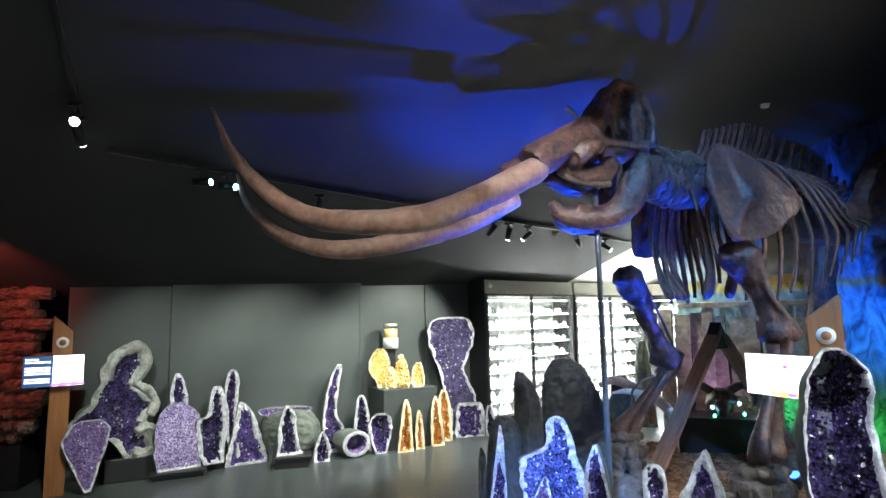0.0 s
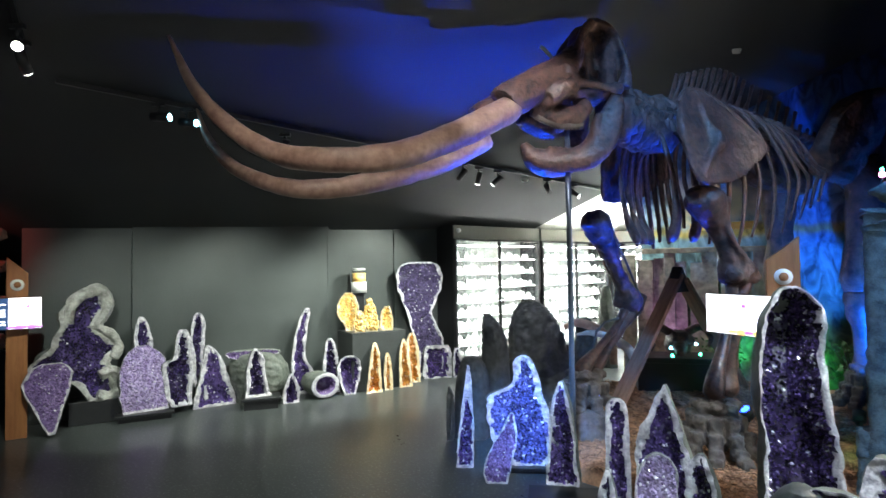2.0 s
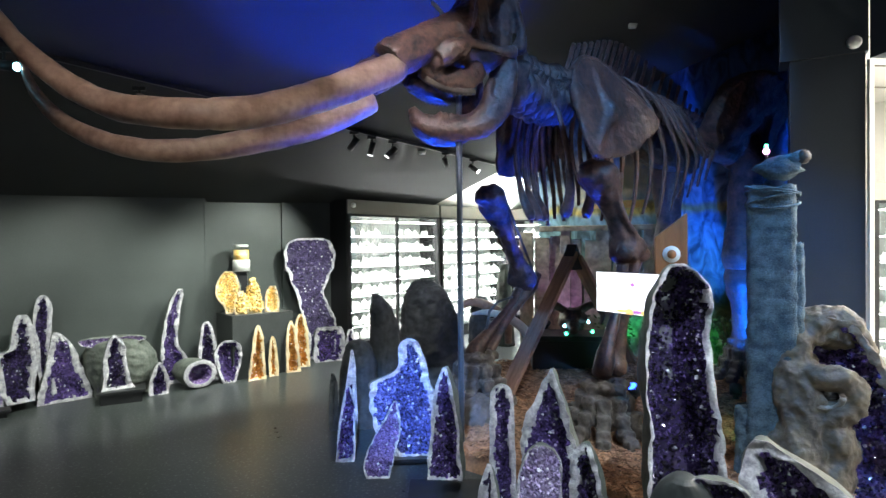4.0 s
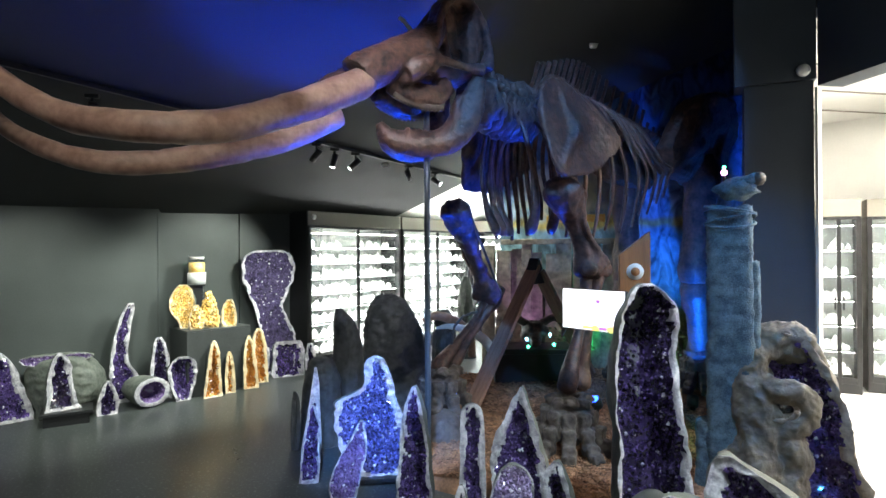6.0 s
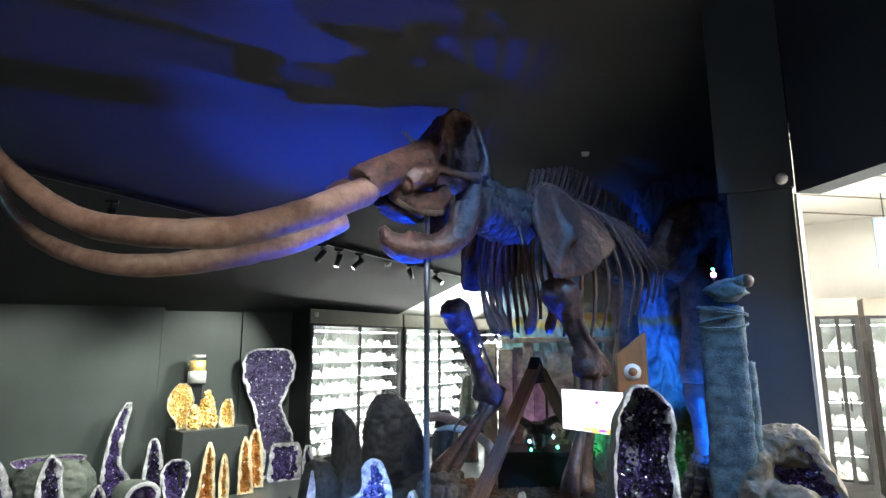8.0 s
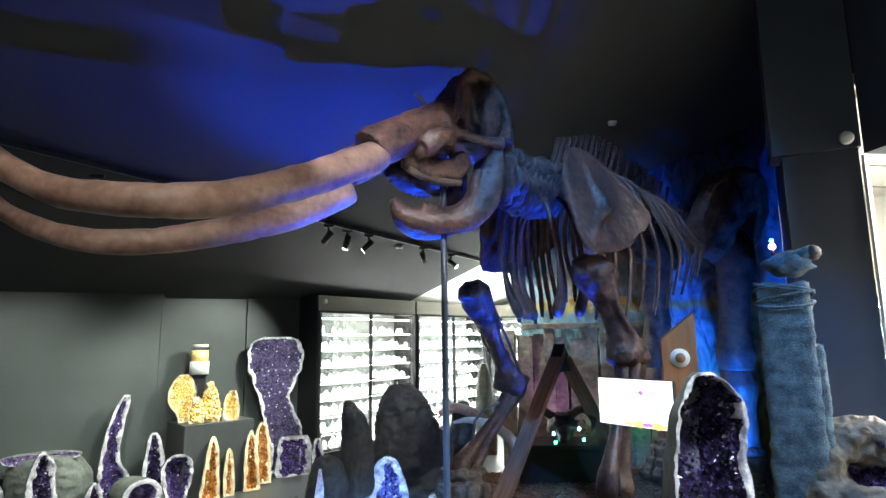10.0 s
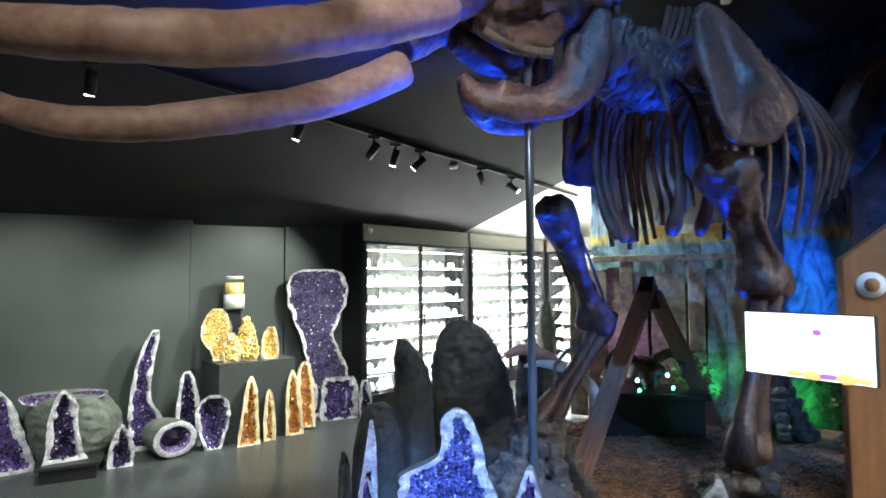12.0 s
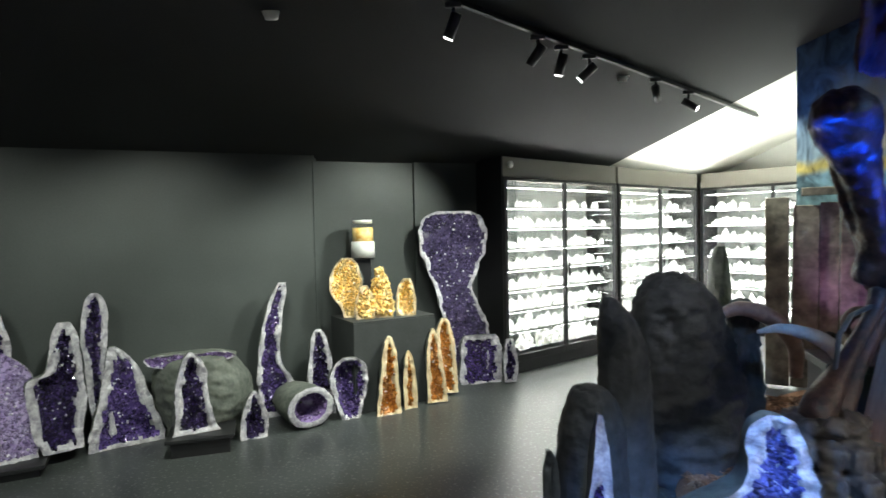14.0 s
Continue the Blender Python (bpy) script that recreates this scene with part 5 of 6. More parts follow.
rock(0.66, 5.75, 0, [(0.2, 0.08, 0.152), (0.47, 0.07, 0.146), (0.8, 0.07, 0.127), (0.98, 0.04, 0.098), (1.08, 0.01, 0.054), (1.12, -0.01, 0.022)], 0.12, "narrow dark grey standing stone with flat side", seed=2, rough=0.12)
rock(1.1, 6.3, -4, [(0.2, 0.09, 0.387), (0.47, 0.1, 0.366), (0.71, 0.1, 0.3), (0.95, 0.08, 0.253), (1.1, 0.06, 0.193), (1.17, 0.05, 0.116), (1.2, 0.04, 0.054)], 0.3, "large rounded rough dark standing stone", seed=3, rough=0.3)
rock(0.62, 5.45, 0, [(0.1, -0.12, 0.17), (0.42, -0.12, 0.165), (0.58, -0.11, 0.147), (0.71, -0.12, 0.093), (0.74, -0.12, 0.044)], 0.13, "low grey speckled stone", seed=4, rough=0.12)
rock(1.75, 6.9, -17, [(0.11, 0.08, 0.154), (0.48, 0.08, 0.132), (0.75, 0.08, 0.11), (0.92, 0.09, 0.077), (0.96, 0.09, 0.033)], 0.13, "dark upright stone behind the large one", seed=5)
rock(2.63, 9.06, -19, [(0.0, -0.04, 0.163), (0.54, -0.04, 0.13), (0.95, -0.04, 0.107), (1.15, -0.04, 0.081), (1.25, -0.03, 0.046)], 0.15, "grey-green upright stone before the far showcase", SHELL, seed=6)
rock(1.97, 2.74, -30, [(0.0, 0, 0.17), (0.25, 0, 0.165), (0.42, 0, 0.145), (0.53, 0, 0.1), (0.58, 0, 0.04)], 0.08, "dark grey rounded stone before the tall geode", STAND, "rounded_stone", "", 0.1, seed=9)
rock(1.5, 5.18, -10, [(0.06, 0, 0.2), (0.16, 0, 0.2), (0.26, 0.02, 0.13), (0.3, 0.02, 0.05)], 0.2, "brown stone under the skeleton's foot", PALEBONE, "foot_stone", "", 0.3, seed=7)
rock(-1.95, 6.95, 20, [(0.08, -0.12, 0.27), (0.21, -0.11, 0.334), (0.38, -0.13, 0.338), (0.49, -0.16, 0.298), (0.57, -0.15, 0.222), (0.6, -0.13, 0.1)], 0.25, "rounded grey-green boulder behind the small geodes", SHELL, "boulder", "", 0.16, seed=8)
for pts, nm in (([(1.55, 6.6, 0.88, 0.03), (1.72, 6.62, 0.93, 0.05), (1.95, 6.66, 0.84, 0.055), (2.1, 6.7, 0.66, 0.05), (2.12, 6.72, 0.45, 0.04)], "pale"),
                ([(1.62, 6.2, 0.85, 0.012), (1.78, 6.24, 0.86, 0.03), (2.02, 6.3, 0.79, 0.045), (2.22, 6.38, 0.64, 0.05), (2.3, 6.42, 0.45, 0.045)], "grey")):
    ob = part("loose_tusk", sweep(bmesh.new(), pts, 8, 14, 1, 0.05), IVORY if nm == "pale" else QUARTZ)
    tagged(ob, nm + " curved loose tusk lying among the stones", "tusk", "loose tusks")

PM = frame_m((-1.01, 7.29, 0), WDIR)
pl = thing("plinth", PM, "dark grey painted display plinth against the wall", "plinth")
boxed("body", (0, 0, 0), (0.76, 0.5, 0.735), STAND, pl, bevel=0.004)
boxed("top", (-0.004, -0.004, 0.736), (0.764, 0.504, 0.75), STAND, pl, bevel=0.003)


def stand(x, y, yaw, w, d, h, label):
    t = thing("display_stand", pose(x, y, 0, 0, 0, yaw), label, "stand", "low black stands")
    boxed("top", (-w / 2, -d / 2, h - 0.025), (w / 2, d / 2, h), BLACK, t, bevel=0.003)
    boxed("front", (-w / 2 + 0.03, -d / 2 + 0.03, 0), (w / 2 - 0.03, -d / 2 + 0.05, h - 0.026), BLACK, t, bevel=0.002)
    for sx in (-1, 1):
        boxed("side", (sx * (w / 2 - 0.03) - (0.02 if sx > 0 else 0), -d / 2 + 0.052, 0), (sx * (w / 2 - 0.03) + (0 if sx > 0 else 0.02), d / 2 - 0.02, h - 0.026), BLACK, t, bevel=0.002)
    return t


stand(-3.02, 6.1, 31, 0.56, 0.3, 0.075, "low black stand under the pale slab")
stand(-1.93, 6.58, 21, 0.43, 0.32, 0.13, "low black stand under the arched geode")
stand(1.1, 3.8, -7, 0.5, 0.32, 0.11, "low black stand under the pointed geode")
stand(0.92, 4.6, -3, 0.42, 0.26, 0.05, "low black stand under the star geode")
bb = thing("support_block", pose(-3.47, 5.98, 0, 0, 0, 34), "black block carrying the large lobed geode", "stand")
boxed("body", (-0.26, -0.1, 0), (0.26, 0.3, 0.24), BLACK, bb, bevel=0.01)


def tube_geode():
    """A geode lying on its side, its open end to the room."""
    t = thing("geode", pose(-1.28, 6.98, 0.16, 0, 0, 42), "green-grey tubular geode lying open towards the room", "geode", "geodes along the wall")
    n = 28
    bm, br, bc = bmesh.new(), bmesh.new(), bmesh.new()

    def ring(b, y, r, w=0.12):
        return [b.verts.new((1.15 * r * math.cos(2 * math.pi * k / n) * (1 + w * noise.noise(Vector((math.cos(k), y * 4, 3)))), y,
                             r * 0.95 * math.sin(2 * math.pi * k / n) * (1 + w * noise.noise(Vector((math.sin(k), y * 4, 8)))))) for k in range(n)]

    def skin(b, rings):
        for p, q in zip(rings, rings[1:]):
            for k in range(n):
                b.faces.new((p[k], p[(k + 1) % n], q[(k + 1) % n], q[k]))

    skin(bm, [ring(bm, y, r) for y, r in ((0, 0.16), (0.12, 0.165), (0.25, 0.155), (0.38, 0.13), (0.46, 0.07), (0.48, 0.01))])
    skin(br, [ring(br, y, r) for y, r in ((0, 0.16), (-0.008, 0.145), (0.0, 0.115))])
    skin(bc, [ring(bc, y, r) for y, r in ((0.0, 0.115), (0.06, 0.1), (0.14, 0.07), (0.18, 0.01))])
    rnd = random.Random(8)
    for i in range(300):
        a, y = rnd.uniform(0, 6.28), rnd.uniform(0.01, 0.14)
        r = 0.11 - 0.3 * y
        o = Vector((1.15 * r * math.cos(a), y, r * math.sin(a)))
        d = Vector((-math.cos(a), -0.5, -math.sin(a))) * 0.012
        s = 0.006
        q = [bc.verts.new(o + Vector(v) * s) for v in ((1, 0, 1), (-1, 0, 1), (-1, 0.6, -1), (1, 0.6, -1))]
        tip = bc.verts.new(o + d)
        for j in range(4):
            bc.faces.new((q[j], q[(j + 1) % 4], tip))
    part("rind", bm, SHELL, t)
    part("rim", br, RIM, t, "white rough rim")
    tagged(part("crystal_bed", bc, AMETHYST["lav"], t, "pale crystals", smooth=False), kind="stuff")


tube_geode()
# violet crust on the boulder
geode(-1.98, 6.82, 20, "lav", [(0.53, -0.2, 0.1), (0.56, -0.15, 0.26), (0.6, -0.12, 0.3), (0.63, -0.1, 0.2)], "flat violet amethyst crust lying on the boulder", rim=0.012, depth=0.12, hollow=0.05, count=300, lean=-10)

# citrines on the plinth
AMETHYST["yel"] = YELLOW
for gx, gy, gw, gr, lb, kw in (
        (-0.95, 7.6, 11, [(0.75, -0.16, 0.04), (0.86, -0.16, 0.08), (0.92, -0.17, 0.12), (1.02, -0.18, 0.141), (1.13, -0.18, 0.125), (1.21, -0.17, 0.09), (1.26, -0.17, 0.04)], "round golden citrine disc on a dark support", dict(rim=0.02, hollow=0.1, depth=0.1)),
        (-0.8, 7.5, 10, [(0.75, -0.15, 0.075), (0.86, -0.15, 0.085), (0.96, -0.15, 0.06), (1.03, -0.15, 0.02)], "pointed golden citrine cluster on the plinth", dict(rim=0.02, hollow=0.0, depth=0.1, crystal=0.028, count=140)),
        (-0.68, 7.58, 9, [(0.75, -0.15, 0.1), (0.92, -0.14, 0.085), (1.04, -0.15, 0.07), (1.12, -0.15, 0.035), (1.17, -0.15, 0.012)], "tall golden citrine cluster on the plinth", dict(rim=0.008, hollow=-0.1, depth=0.12, crystal=0.035, count=160)),
        (-0.5, 7.68, 8, [(0.75, -0.13, 0.085), (0.88, -0.13, 0.088), (1.0, -0.13, 0.065), (1.07, -0.12, 0.03)], "small open citrine geode on the plinth", dict(rim=0.025))):
    geode(gx, gy, gw, "yel", gr, lb, group="citrines on the plinth", rimmat=CITRIM, lean=3, **kw)

jar = thing("glass_jar", pose(-1.02, 7.8, 1.25, 0, 0, 10), "lidded glass jar of orange citrine with white label", "jar")
part("glass", cylinder(bmesh.new(), (0, 0, 0), 0.1, 0.1, 0.3, 28), GLASS, jar).visible_shadow = False
part("contents", cylinder(bmesh.new(), (0, 0, 0.145), 0.092, 0.092, 0.12, 24), YELLOW, jar, "orange crystal chips")
part("label", cylinder(bmesh.new(), (0, 0, 0.002), 0.103, 0.103, 0.14, 28), WHITE, jar, "white paper label")
part("lid", cylinder(bmesh.new(), (0, 0, 0.302), 0.085, 0.085, 0.03, 28), QUARTZ, jar, "pale lid")
jr = thing("jar_riser", pose(-1.02, 7.8, 0.75, 0, 0, 10), "tall black riser under the glass jar", "stand")
boxed("post", (-0.07, -0.05, 0), (0.07, 0.07, 0.485), BLACK, jr)
boxed("top", (-0.1, -0.09, 0.486), (0.1, 0.1, 0.5), BLACK, jr)

# ---- the lumpy geode by the shop opening ----
TANRIM = material("tan_rim", (0.42, 0.35, 0.28), 0.4, scale=14, second=(0.2, 0.16, 0.13), bump=0.8, bump_scale=60)
TANRIND = material("tan_grey_rind", (0.2, 0.165, 0.115), 0.5, scale=8, second=(0.09, 0.075, 0.06), bump=1.0, bump_scale=34)
LUM = geode(3.4, 3.55, -42, "vio", [(0.0, 0.04, 0.36), (0.12, 0.06, 0.37), (0.26, 0.06, 0.34), (0.41, 0.03, 0.31), (0.56, 0.03, 0.3), (0.7, 0.0, 0.29), (0.84, -0.03, 0.28), (0.95, -0.06, 0.26), (1.05, -0.08, 0.22), (1.13, -0.08, 0.15), (1.17, -0.09, 0.06)],
            "large lumpy grey geode with purple hollows", group="geodes round the mulch bed", rim=0.05, count=2600, hollow=0.45, lean=0, depth=0.34, crystal=0.014, rimmat=TANRIM, rind=TANRIND)
bm = bmesh.new()
sweep(bm, [(-0.25, 0.0, 0.02, 0.2), (-0.24, -0.04, 0.25, 0.2), (-0.2, -0.06, 0.5, 0.15), (-0.24, -0.05, 0.72, 0.14), (-0.27, 0.0, 0.92, 0.13), (-0.2, 0.06, 1.08, 0.11), (-0.04, 0.08, 1.15, 0.09), (0.1, 0.08, 1.08, 0.06), (0.18, 0.06, 0.95, 0.04)], 7, 24, 1, 0.12, seed=4)
sweep(bm, [(-0.22, -0.04, 0.84, 0.09), (-0.1, -0.09, 0.81, 0.08), (0.02, -0.1, 0.8, 0.075), (0.09, -0.06, 0.73, 0.07), (0.06, -0.04, 0.62, 0.075), (-0.04, -0.06, 0.56, 0.09), (-0.16, -0.06, 0.54, 0.11)], 7, 16, 1, 0.12, seed=8)
sweep(bm, [(-0.12, 0.0, 0.5, 0.13), (-0.02, -0.03, 0.42, 0.12), (0.0, -0.03, 0.3, 0.11), (-0.06, -0.06, 0.14, 0.13), (-0.06, -0.06, 0.0, 0.14)], 6, 16, 1, 0.12, seed=9)
for bx, by, bz, br, sd in ((-0.26, -0.06, 0.2, (0.21, 0.17, 0.24), 3), (-0.3, 0.06, 0.88, (0.15, 0.16, 0.22), 7), (-0.08, 0.15, 1.06, (0.22, 0.13, 0.12), 9)):
    blob(bm, (bx, by, bz), br, 0.35, 2.2, sd, 4)
lump = part("lump", bm, TANRIND, LUM, "swollen tan-grey lumps of rind")
sk_ = lump.modifiers.new("skin", "REMESH")
sk_.mode, sk_.voxel_size, sk_.use_smooth_shade = "VOXEL", 0.012, True
LUM.scale = (0.93, 0.93, 0.95)
roughen(lump, 0.07, 0.14)
roughen(lump, 0.02, 0.03)
# the small ringed hole between the lumps
bm = bmesh.new()
blob(bm, (-0.08, -0.06, 0.7), (0.1, 0.03, 0.07), 0.4, 5, 2, 3)
part("hollow", bm, AMETHYST["dark"], LUM, "small dark crystal hollow", smooth=False)
bm = bmesh.new()
sweep(bm, [(-0.08 + 0.105 * math.cos(a * math.pi / 6), -0.12 + 0.015 * math.sin(a * 2.0), 0.7 + 0.075 * math.sin(a * math.pi / 6), 0.018) for a in range(13)], 4, 10, 1, 0.6, seed=3)
part("rim", bm, TANRIM, LUM, "pale ring round the crystal hole")

# ---- beams, signs, column ----


def beam(a, b, w, d, name, mat, parent, side=(0, 0, 1)):
    a, b = Vector(a), Vector(b)
    z = (b - a).normalized()
    x = z.cross(Vector(side)).normalized()
    y = z.cross(x)
    m = Matrix((x, y, z)).transposed().to_4x4()
    ob = part(name, box(bmesh.new(), (-w / 2, -d / 2, 0), (w / 2, d / 2, (b - a).length), 0.006), mat, parent, smooth=False)
    ob.matrix_basis = Matrix.Translation(a) @ m
    return ob


AF = thing("wooden_trestle", Matrix(), "worn wooden A-frame of two beams with black cap", "trestle")
ap = Vector((2.8, 6.54, 1.46))
beam((1.74, 5.49, 0.06), ap, 0.05, 0.15, "beam", OLDWOOD, AF, (0.69, -0.72, 0))
beam((3.77, 7.16, 0.06), ap + Vector((0.05, 0.02, -0.05)), 0.05, 0.15, "beam", OLDWOOD, AF, (0.69, -0.72, 0))
cap_m = frame_m(ap, (0.73, 0.68, 0))
bm = bmesh.new()
tri = [(0, 0.09), (-0.17, -0.19), (0.19, -0.19)]
fr_, bk_ = [bm.verts.new((x, -0.06, z)) for x, z in tri], [bm.verts.new((x, 0.06, z)) for x, z in tri]
bm.faces.new(fr_[::-1])
bm.faces.new(bk_)
for i in range(3):
    bm.faces.new((fr_[i], fr_[(i + 1) % 3], bk_[(i + 1) % 3], bk_[i]))
ob = part("cap", bm, BLACK, AF, "black metal cap", smooth=False)
ob.matrix_basis = cap_m


def info_post(x, y, yaw, h, label, post_w=0.17, flip=1):
    """A wooden post with slanting top and a ring dial."""
    t = thing("sign_post", pose(x, y, 0, 0, 0, yaw), label, "sign post", "wooden sign posts")
    bm = bmesh.new()
    w, d = post_w / 2, 0.035
    lo = [bm.verts.new(p) for p in ((-w, -d, 0), (w, -d, 0), (w, d, 0), (-w, d, 0))]
    hi = [bm.verts.new(p) for p in ((-w, -d, h - (0 if flip > 0 else 0.16)), (w, -d, h - (0.16 if flip > 0 else 0)), (w, d, h - (0.16 if flip > 0 else 0)), (-w, d, h - (0 if flip > 0 else 0.16)))]
    bm.faces.new(lo[::-1])
    bm.faces.new(hi)
    for i in range(4):
        bm.faces.new((lo[i], lo[(i + 1) % 4], hi[(i + 1) % 4], hi[i]))
    bmesh.ops.bevel(bm, geom=bm.edges[:], offset=0.004, segments=1, affect="EDGES")
    part("post", bm, WOOD, t, "orange-brown wooden post", smooth=False)
    rot = Matrix.Rotation(radians(90), 4, "X")
    part("ring", cylinder(bmesh.new(), (0.0, -d, h - 0.27), 0.055, 0.055, 0.012, 28, rot), WHITE, t, "white ring")
    part("centre", cylinder(bmesh.new(), (0.0, -d - 0.012, h - 0.27), 0.029, 0.029, 0.006, 24, rot), WOOD, t, "brown centre disc")
    return t


def screen(x, y, yaw, w, h, label, z, left_text=True, lean=0):
    t = thing("lit_panel", pose(x, y, z, lean, 0, yaw), label, "screen", "lit information panels")
    boxed("casing", (0, 0.004, 0), (w, 0.035, h), BLACK, t, bevel=0.004)
    if left_text:
        boxed("text_panel", (0.004, -0.002, 0.004), (w * 0.48, 0.003, h - 0.004), SCREEN_B, t, "dark blue text panel", 0)
        for i in range(9):
            if i in (2, 6):
                continue
            boxed("text_line", (0.02, -0.005, h * 0.86 - i * h * 0.09), (w * (0.25 if i == 0 else 0.44), -0.0025, h * 0.86 - i * h * 0.09 + 0.014), SCREEN_W, t, "", 0)
        x0 = w * 0.485
    else:
        x0 = 0.004
    boxed("picture", (x0, -0.002, 0.004), (w - 0.004, 0.003, h - 0.004), SCREEN_W, t, "glowing white picture", 0)
    bm = bmesh.new()
    blob(bm, (x0 + (w - x0) * 0.6, -0.004, h * 0.72), (0.018, 0.002, 0.014), 0.5, 5, 1, 2)
    part("picture_mark", bm, SCREEN_P, t, "small violet crystal picture")
    for i in range(5):
        bm = bmesh.new()
        at = 0.1 + 0.2 * i if left_text else 0.42 + 0.125 * i
        blob(bm, (x0 + (w - x0) * at, -0.003, 0.02), (0.04, 0.0015, 0.012 + 0.008 * (i % 2)), 0.5, 4, i, 2)
        part("picture_band", bm, SCREEN_P if left_text or i == 2 else SCREEN_O, t, "coloured band along the foot")
    return t


info_post(-3.87, 5.38, 39, 1.74, "orange wooden post with white ring beside the stone relief")
screen(-4.04, 5.1, 38, 0.5, 0.3, "lit panel of white text on dark blue, with picture", 1.05)
info_post(2.6, 4.02, -20, 1.76, "orange wooden post with white ring behind the tall geode", 0.2, -1)
screen(2.165, 4.205, -63, 0.5, 0.27, "overexposed white lit panel on the wooden post", 1.105, False)


def column():
    t = thing("stone_column", pose(3.13, 3.76, 0, 0, 0, -40), "weathered plaster column bound with rope, lit blue", "column")
    for lx, hx, y0, y1, z1, nm in ((-0.13, 0.125, -0.09, 0.07, 1.9, "shaft"), (0.02, 0.165, -0.05, 0.1, 1.55, "broken_slab"), (-0.2, 0.02, -0.07, 0.08, 0.52, "broken_slab")):
        bm = bmesh.new()
        U, H = 28, 90
        rows = []
        for j in range(H + 1):
            z = z1 * j / H
            row = []
            for i in range(U):
                a = 2 * math.pi * i / U
                cx, cy = math.cos(a), math.sin(a)
                e = (abs(cx) ** 7 + abs(cy) ** 7) ** (-1 / 7)
                grow = 1 + 0.1 * (1 - z / 2) + 0.05 * noise.noise(Vector((cx * 2, cy * 2 + lx * 9, z * 3))) + 0.035 * round(2 * noise.noise(Vector((cx, cy + lx, z * 6))))
                grow += 0.035 * noise.noise(Vector((cx * 7, cy * 7, z * 34)))
                row.append(bm.verts.new(((lx + hx) / 2 + (hx - lx) / 2 * cx * e * grow, (y0 + y1) / 2 + (y1 - y0) / 2 * cy * e * grow,
                                         z + (0.05 * noise.noise(Vector((cx * 3, cy * 3, lx))) if j == H else 0))))
            rows.append(row)
        for p, q in zip(rows, rows[1:]):
            for i in range(U):
                bm.faces.new((p[i], p[(i + 1) % U], q[(i + 1) % U], q[i]))
        bm.faces.new(rows[-1])
        roughen(part(nm, bm, BLUESTONE, t, "rough weathered plaster slab"), 0.03, 0.05)
    for i in range(4):
        pts = [(0.0 + 0.148 * math.cos(a * math.pi / 8), -0.01 + 0.11 * math.sin(a * math.pi / 8), 1.8 + 0.03 * i + 0.03 * math.sin(a * 0.4 + i * 1.7), 0.008) for a in range(17)]
        part("rope", sweep(bmesh.new(), pts, 2, 8, 1, 0.35, seed=i), BLUESTONE, t, "thick wound rope")
    bm = bmesh.new()
    blob(bm, (0.03, 0, 2.02), (0.12, 0.1, 0.07), 0.3, 2.5, 4, 3)
    sweep(bm, [(-0.04, 0, 2.0, 0.07), (0.06, 0, 2.06, 0.055), (0.15, 0, 2.08, 0.045), (0.18, 0, 2.08, 0.03)], 4, 12, 0.8, 0.15)
    roughen(part("capital", bm, BLUESTONE, t, "broken stone top"), 0.05, 0.05)
    bm = bmesh.new()
    blob(bm, (0.165, 0, 2.08), (0.04, 0.05, 0.042), 0.2, 3, 6, 3)
    part("broken_end", bm, PALEBONE, t, "bare brown broken end")


column()
st = thing("party_light", pose(3.12, 3.8, 2.07), "small lit effect lamp on the column", "lamp")
part("stem", cylinder(bmesh.new(), (0, 0, 0), 0.008, 0.008, 0.05, 8), BLACK, st)
part("bulb", blob(bmesh.new(), (0, 0, 0.065), (0.02, 0.02, 0.02), 0, 1, 1, 2), LEDPINK, st, "glowing pink bulb")
part("bulb", blob(bmesh.new(), (0, 0, 0.1), (0.012, 0.012, 0.012), 0, 1, 1, 2), LEDGREEN, st, "glowing green bulb")


def floor_lamp(x, y, z, aim, mat, colour, watts, angle, label):
    t = thing("floor_floodlight", pose(x, y, z), label, "lamp", "coloured floodlights in the mulch")
    d = (Vector(aim) - Vector((x, y, z + 0.06))).normalized()
    turn = d.to_track_quat("Z", "Y").to_matrix().to_4x4()
    part("housing", cylinder(bmesh.new(), (0, 0, 0.06), 0.05, 0.055, 0.09, 18, turn @ Matrix.Translation((0, 0, -0.05))), BLACK, t)
    part("lens", cylinder(bmesh.new(), Vector((0, 0, 0.06)) + turn @ Vector((0, 0, 0.041)), 0.042, 0.042, 0.004, 18, turn), mat, t, "glowing lens")
    part("foot", cylinder(bmesh.new(), (0, 0, -0.02), 0.03, 0.02, 0.06, 12), BLACK, t)
    lamp("flood_beam", "SPOT", Vector((x, y, z + 0.06)) + d * 0.06, aim, watts, colour, 0.03, angle, 0.6)


floor_lamp(3.0, 5.44, 0.16, (1.75, 5.0, 2.05), LEDBLUE, BLUE, 850, 54, "small floodlight glowing bright blue in the mulch")
floor_lamp(1.75, 5.9, 0.16, (0.62, 4.85, 3.4), LEDBLUE, BLUE, 1650, 38, "blue floodlight hidden behind the skeleton's foot")
floor_lamp(3.9, 5.3, 0.16, (5.0, 6.8, 2.35), LEDBLUE, (0.01, 0.14, 1.0), 420, 70, "blue floodlight aimed at the mural")
floor_lamp(3.85, 6.72, 0.12, (4.2, 7.35, 0.55), LEDGREEN, GREEN, 90, 125, "green floodlight at the foot of the mural")
floor_lamp(3.55, 7.25, 0.12, (3.95, 7.5, 0.8), LEDGREEN, GREEN, 60, 84, "green floodlight behind the trestle")
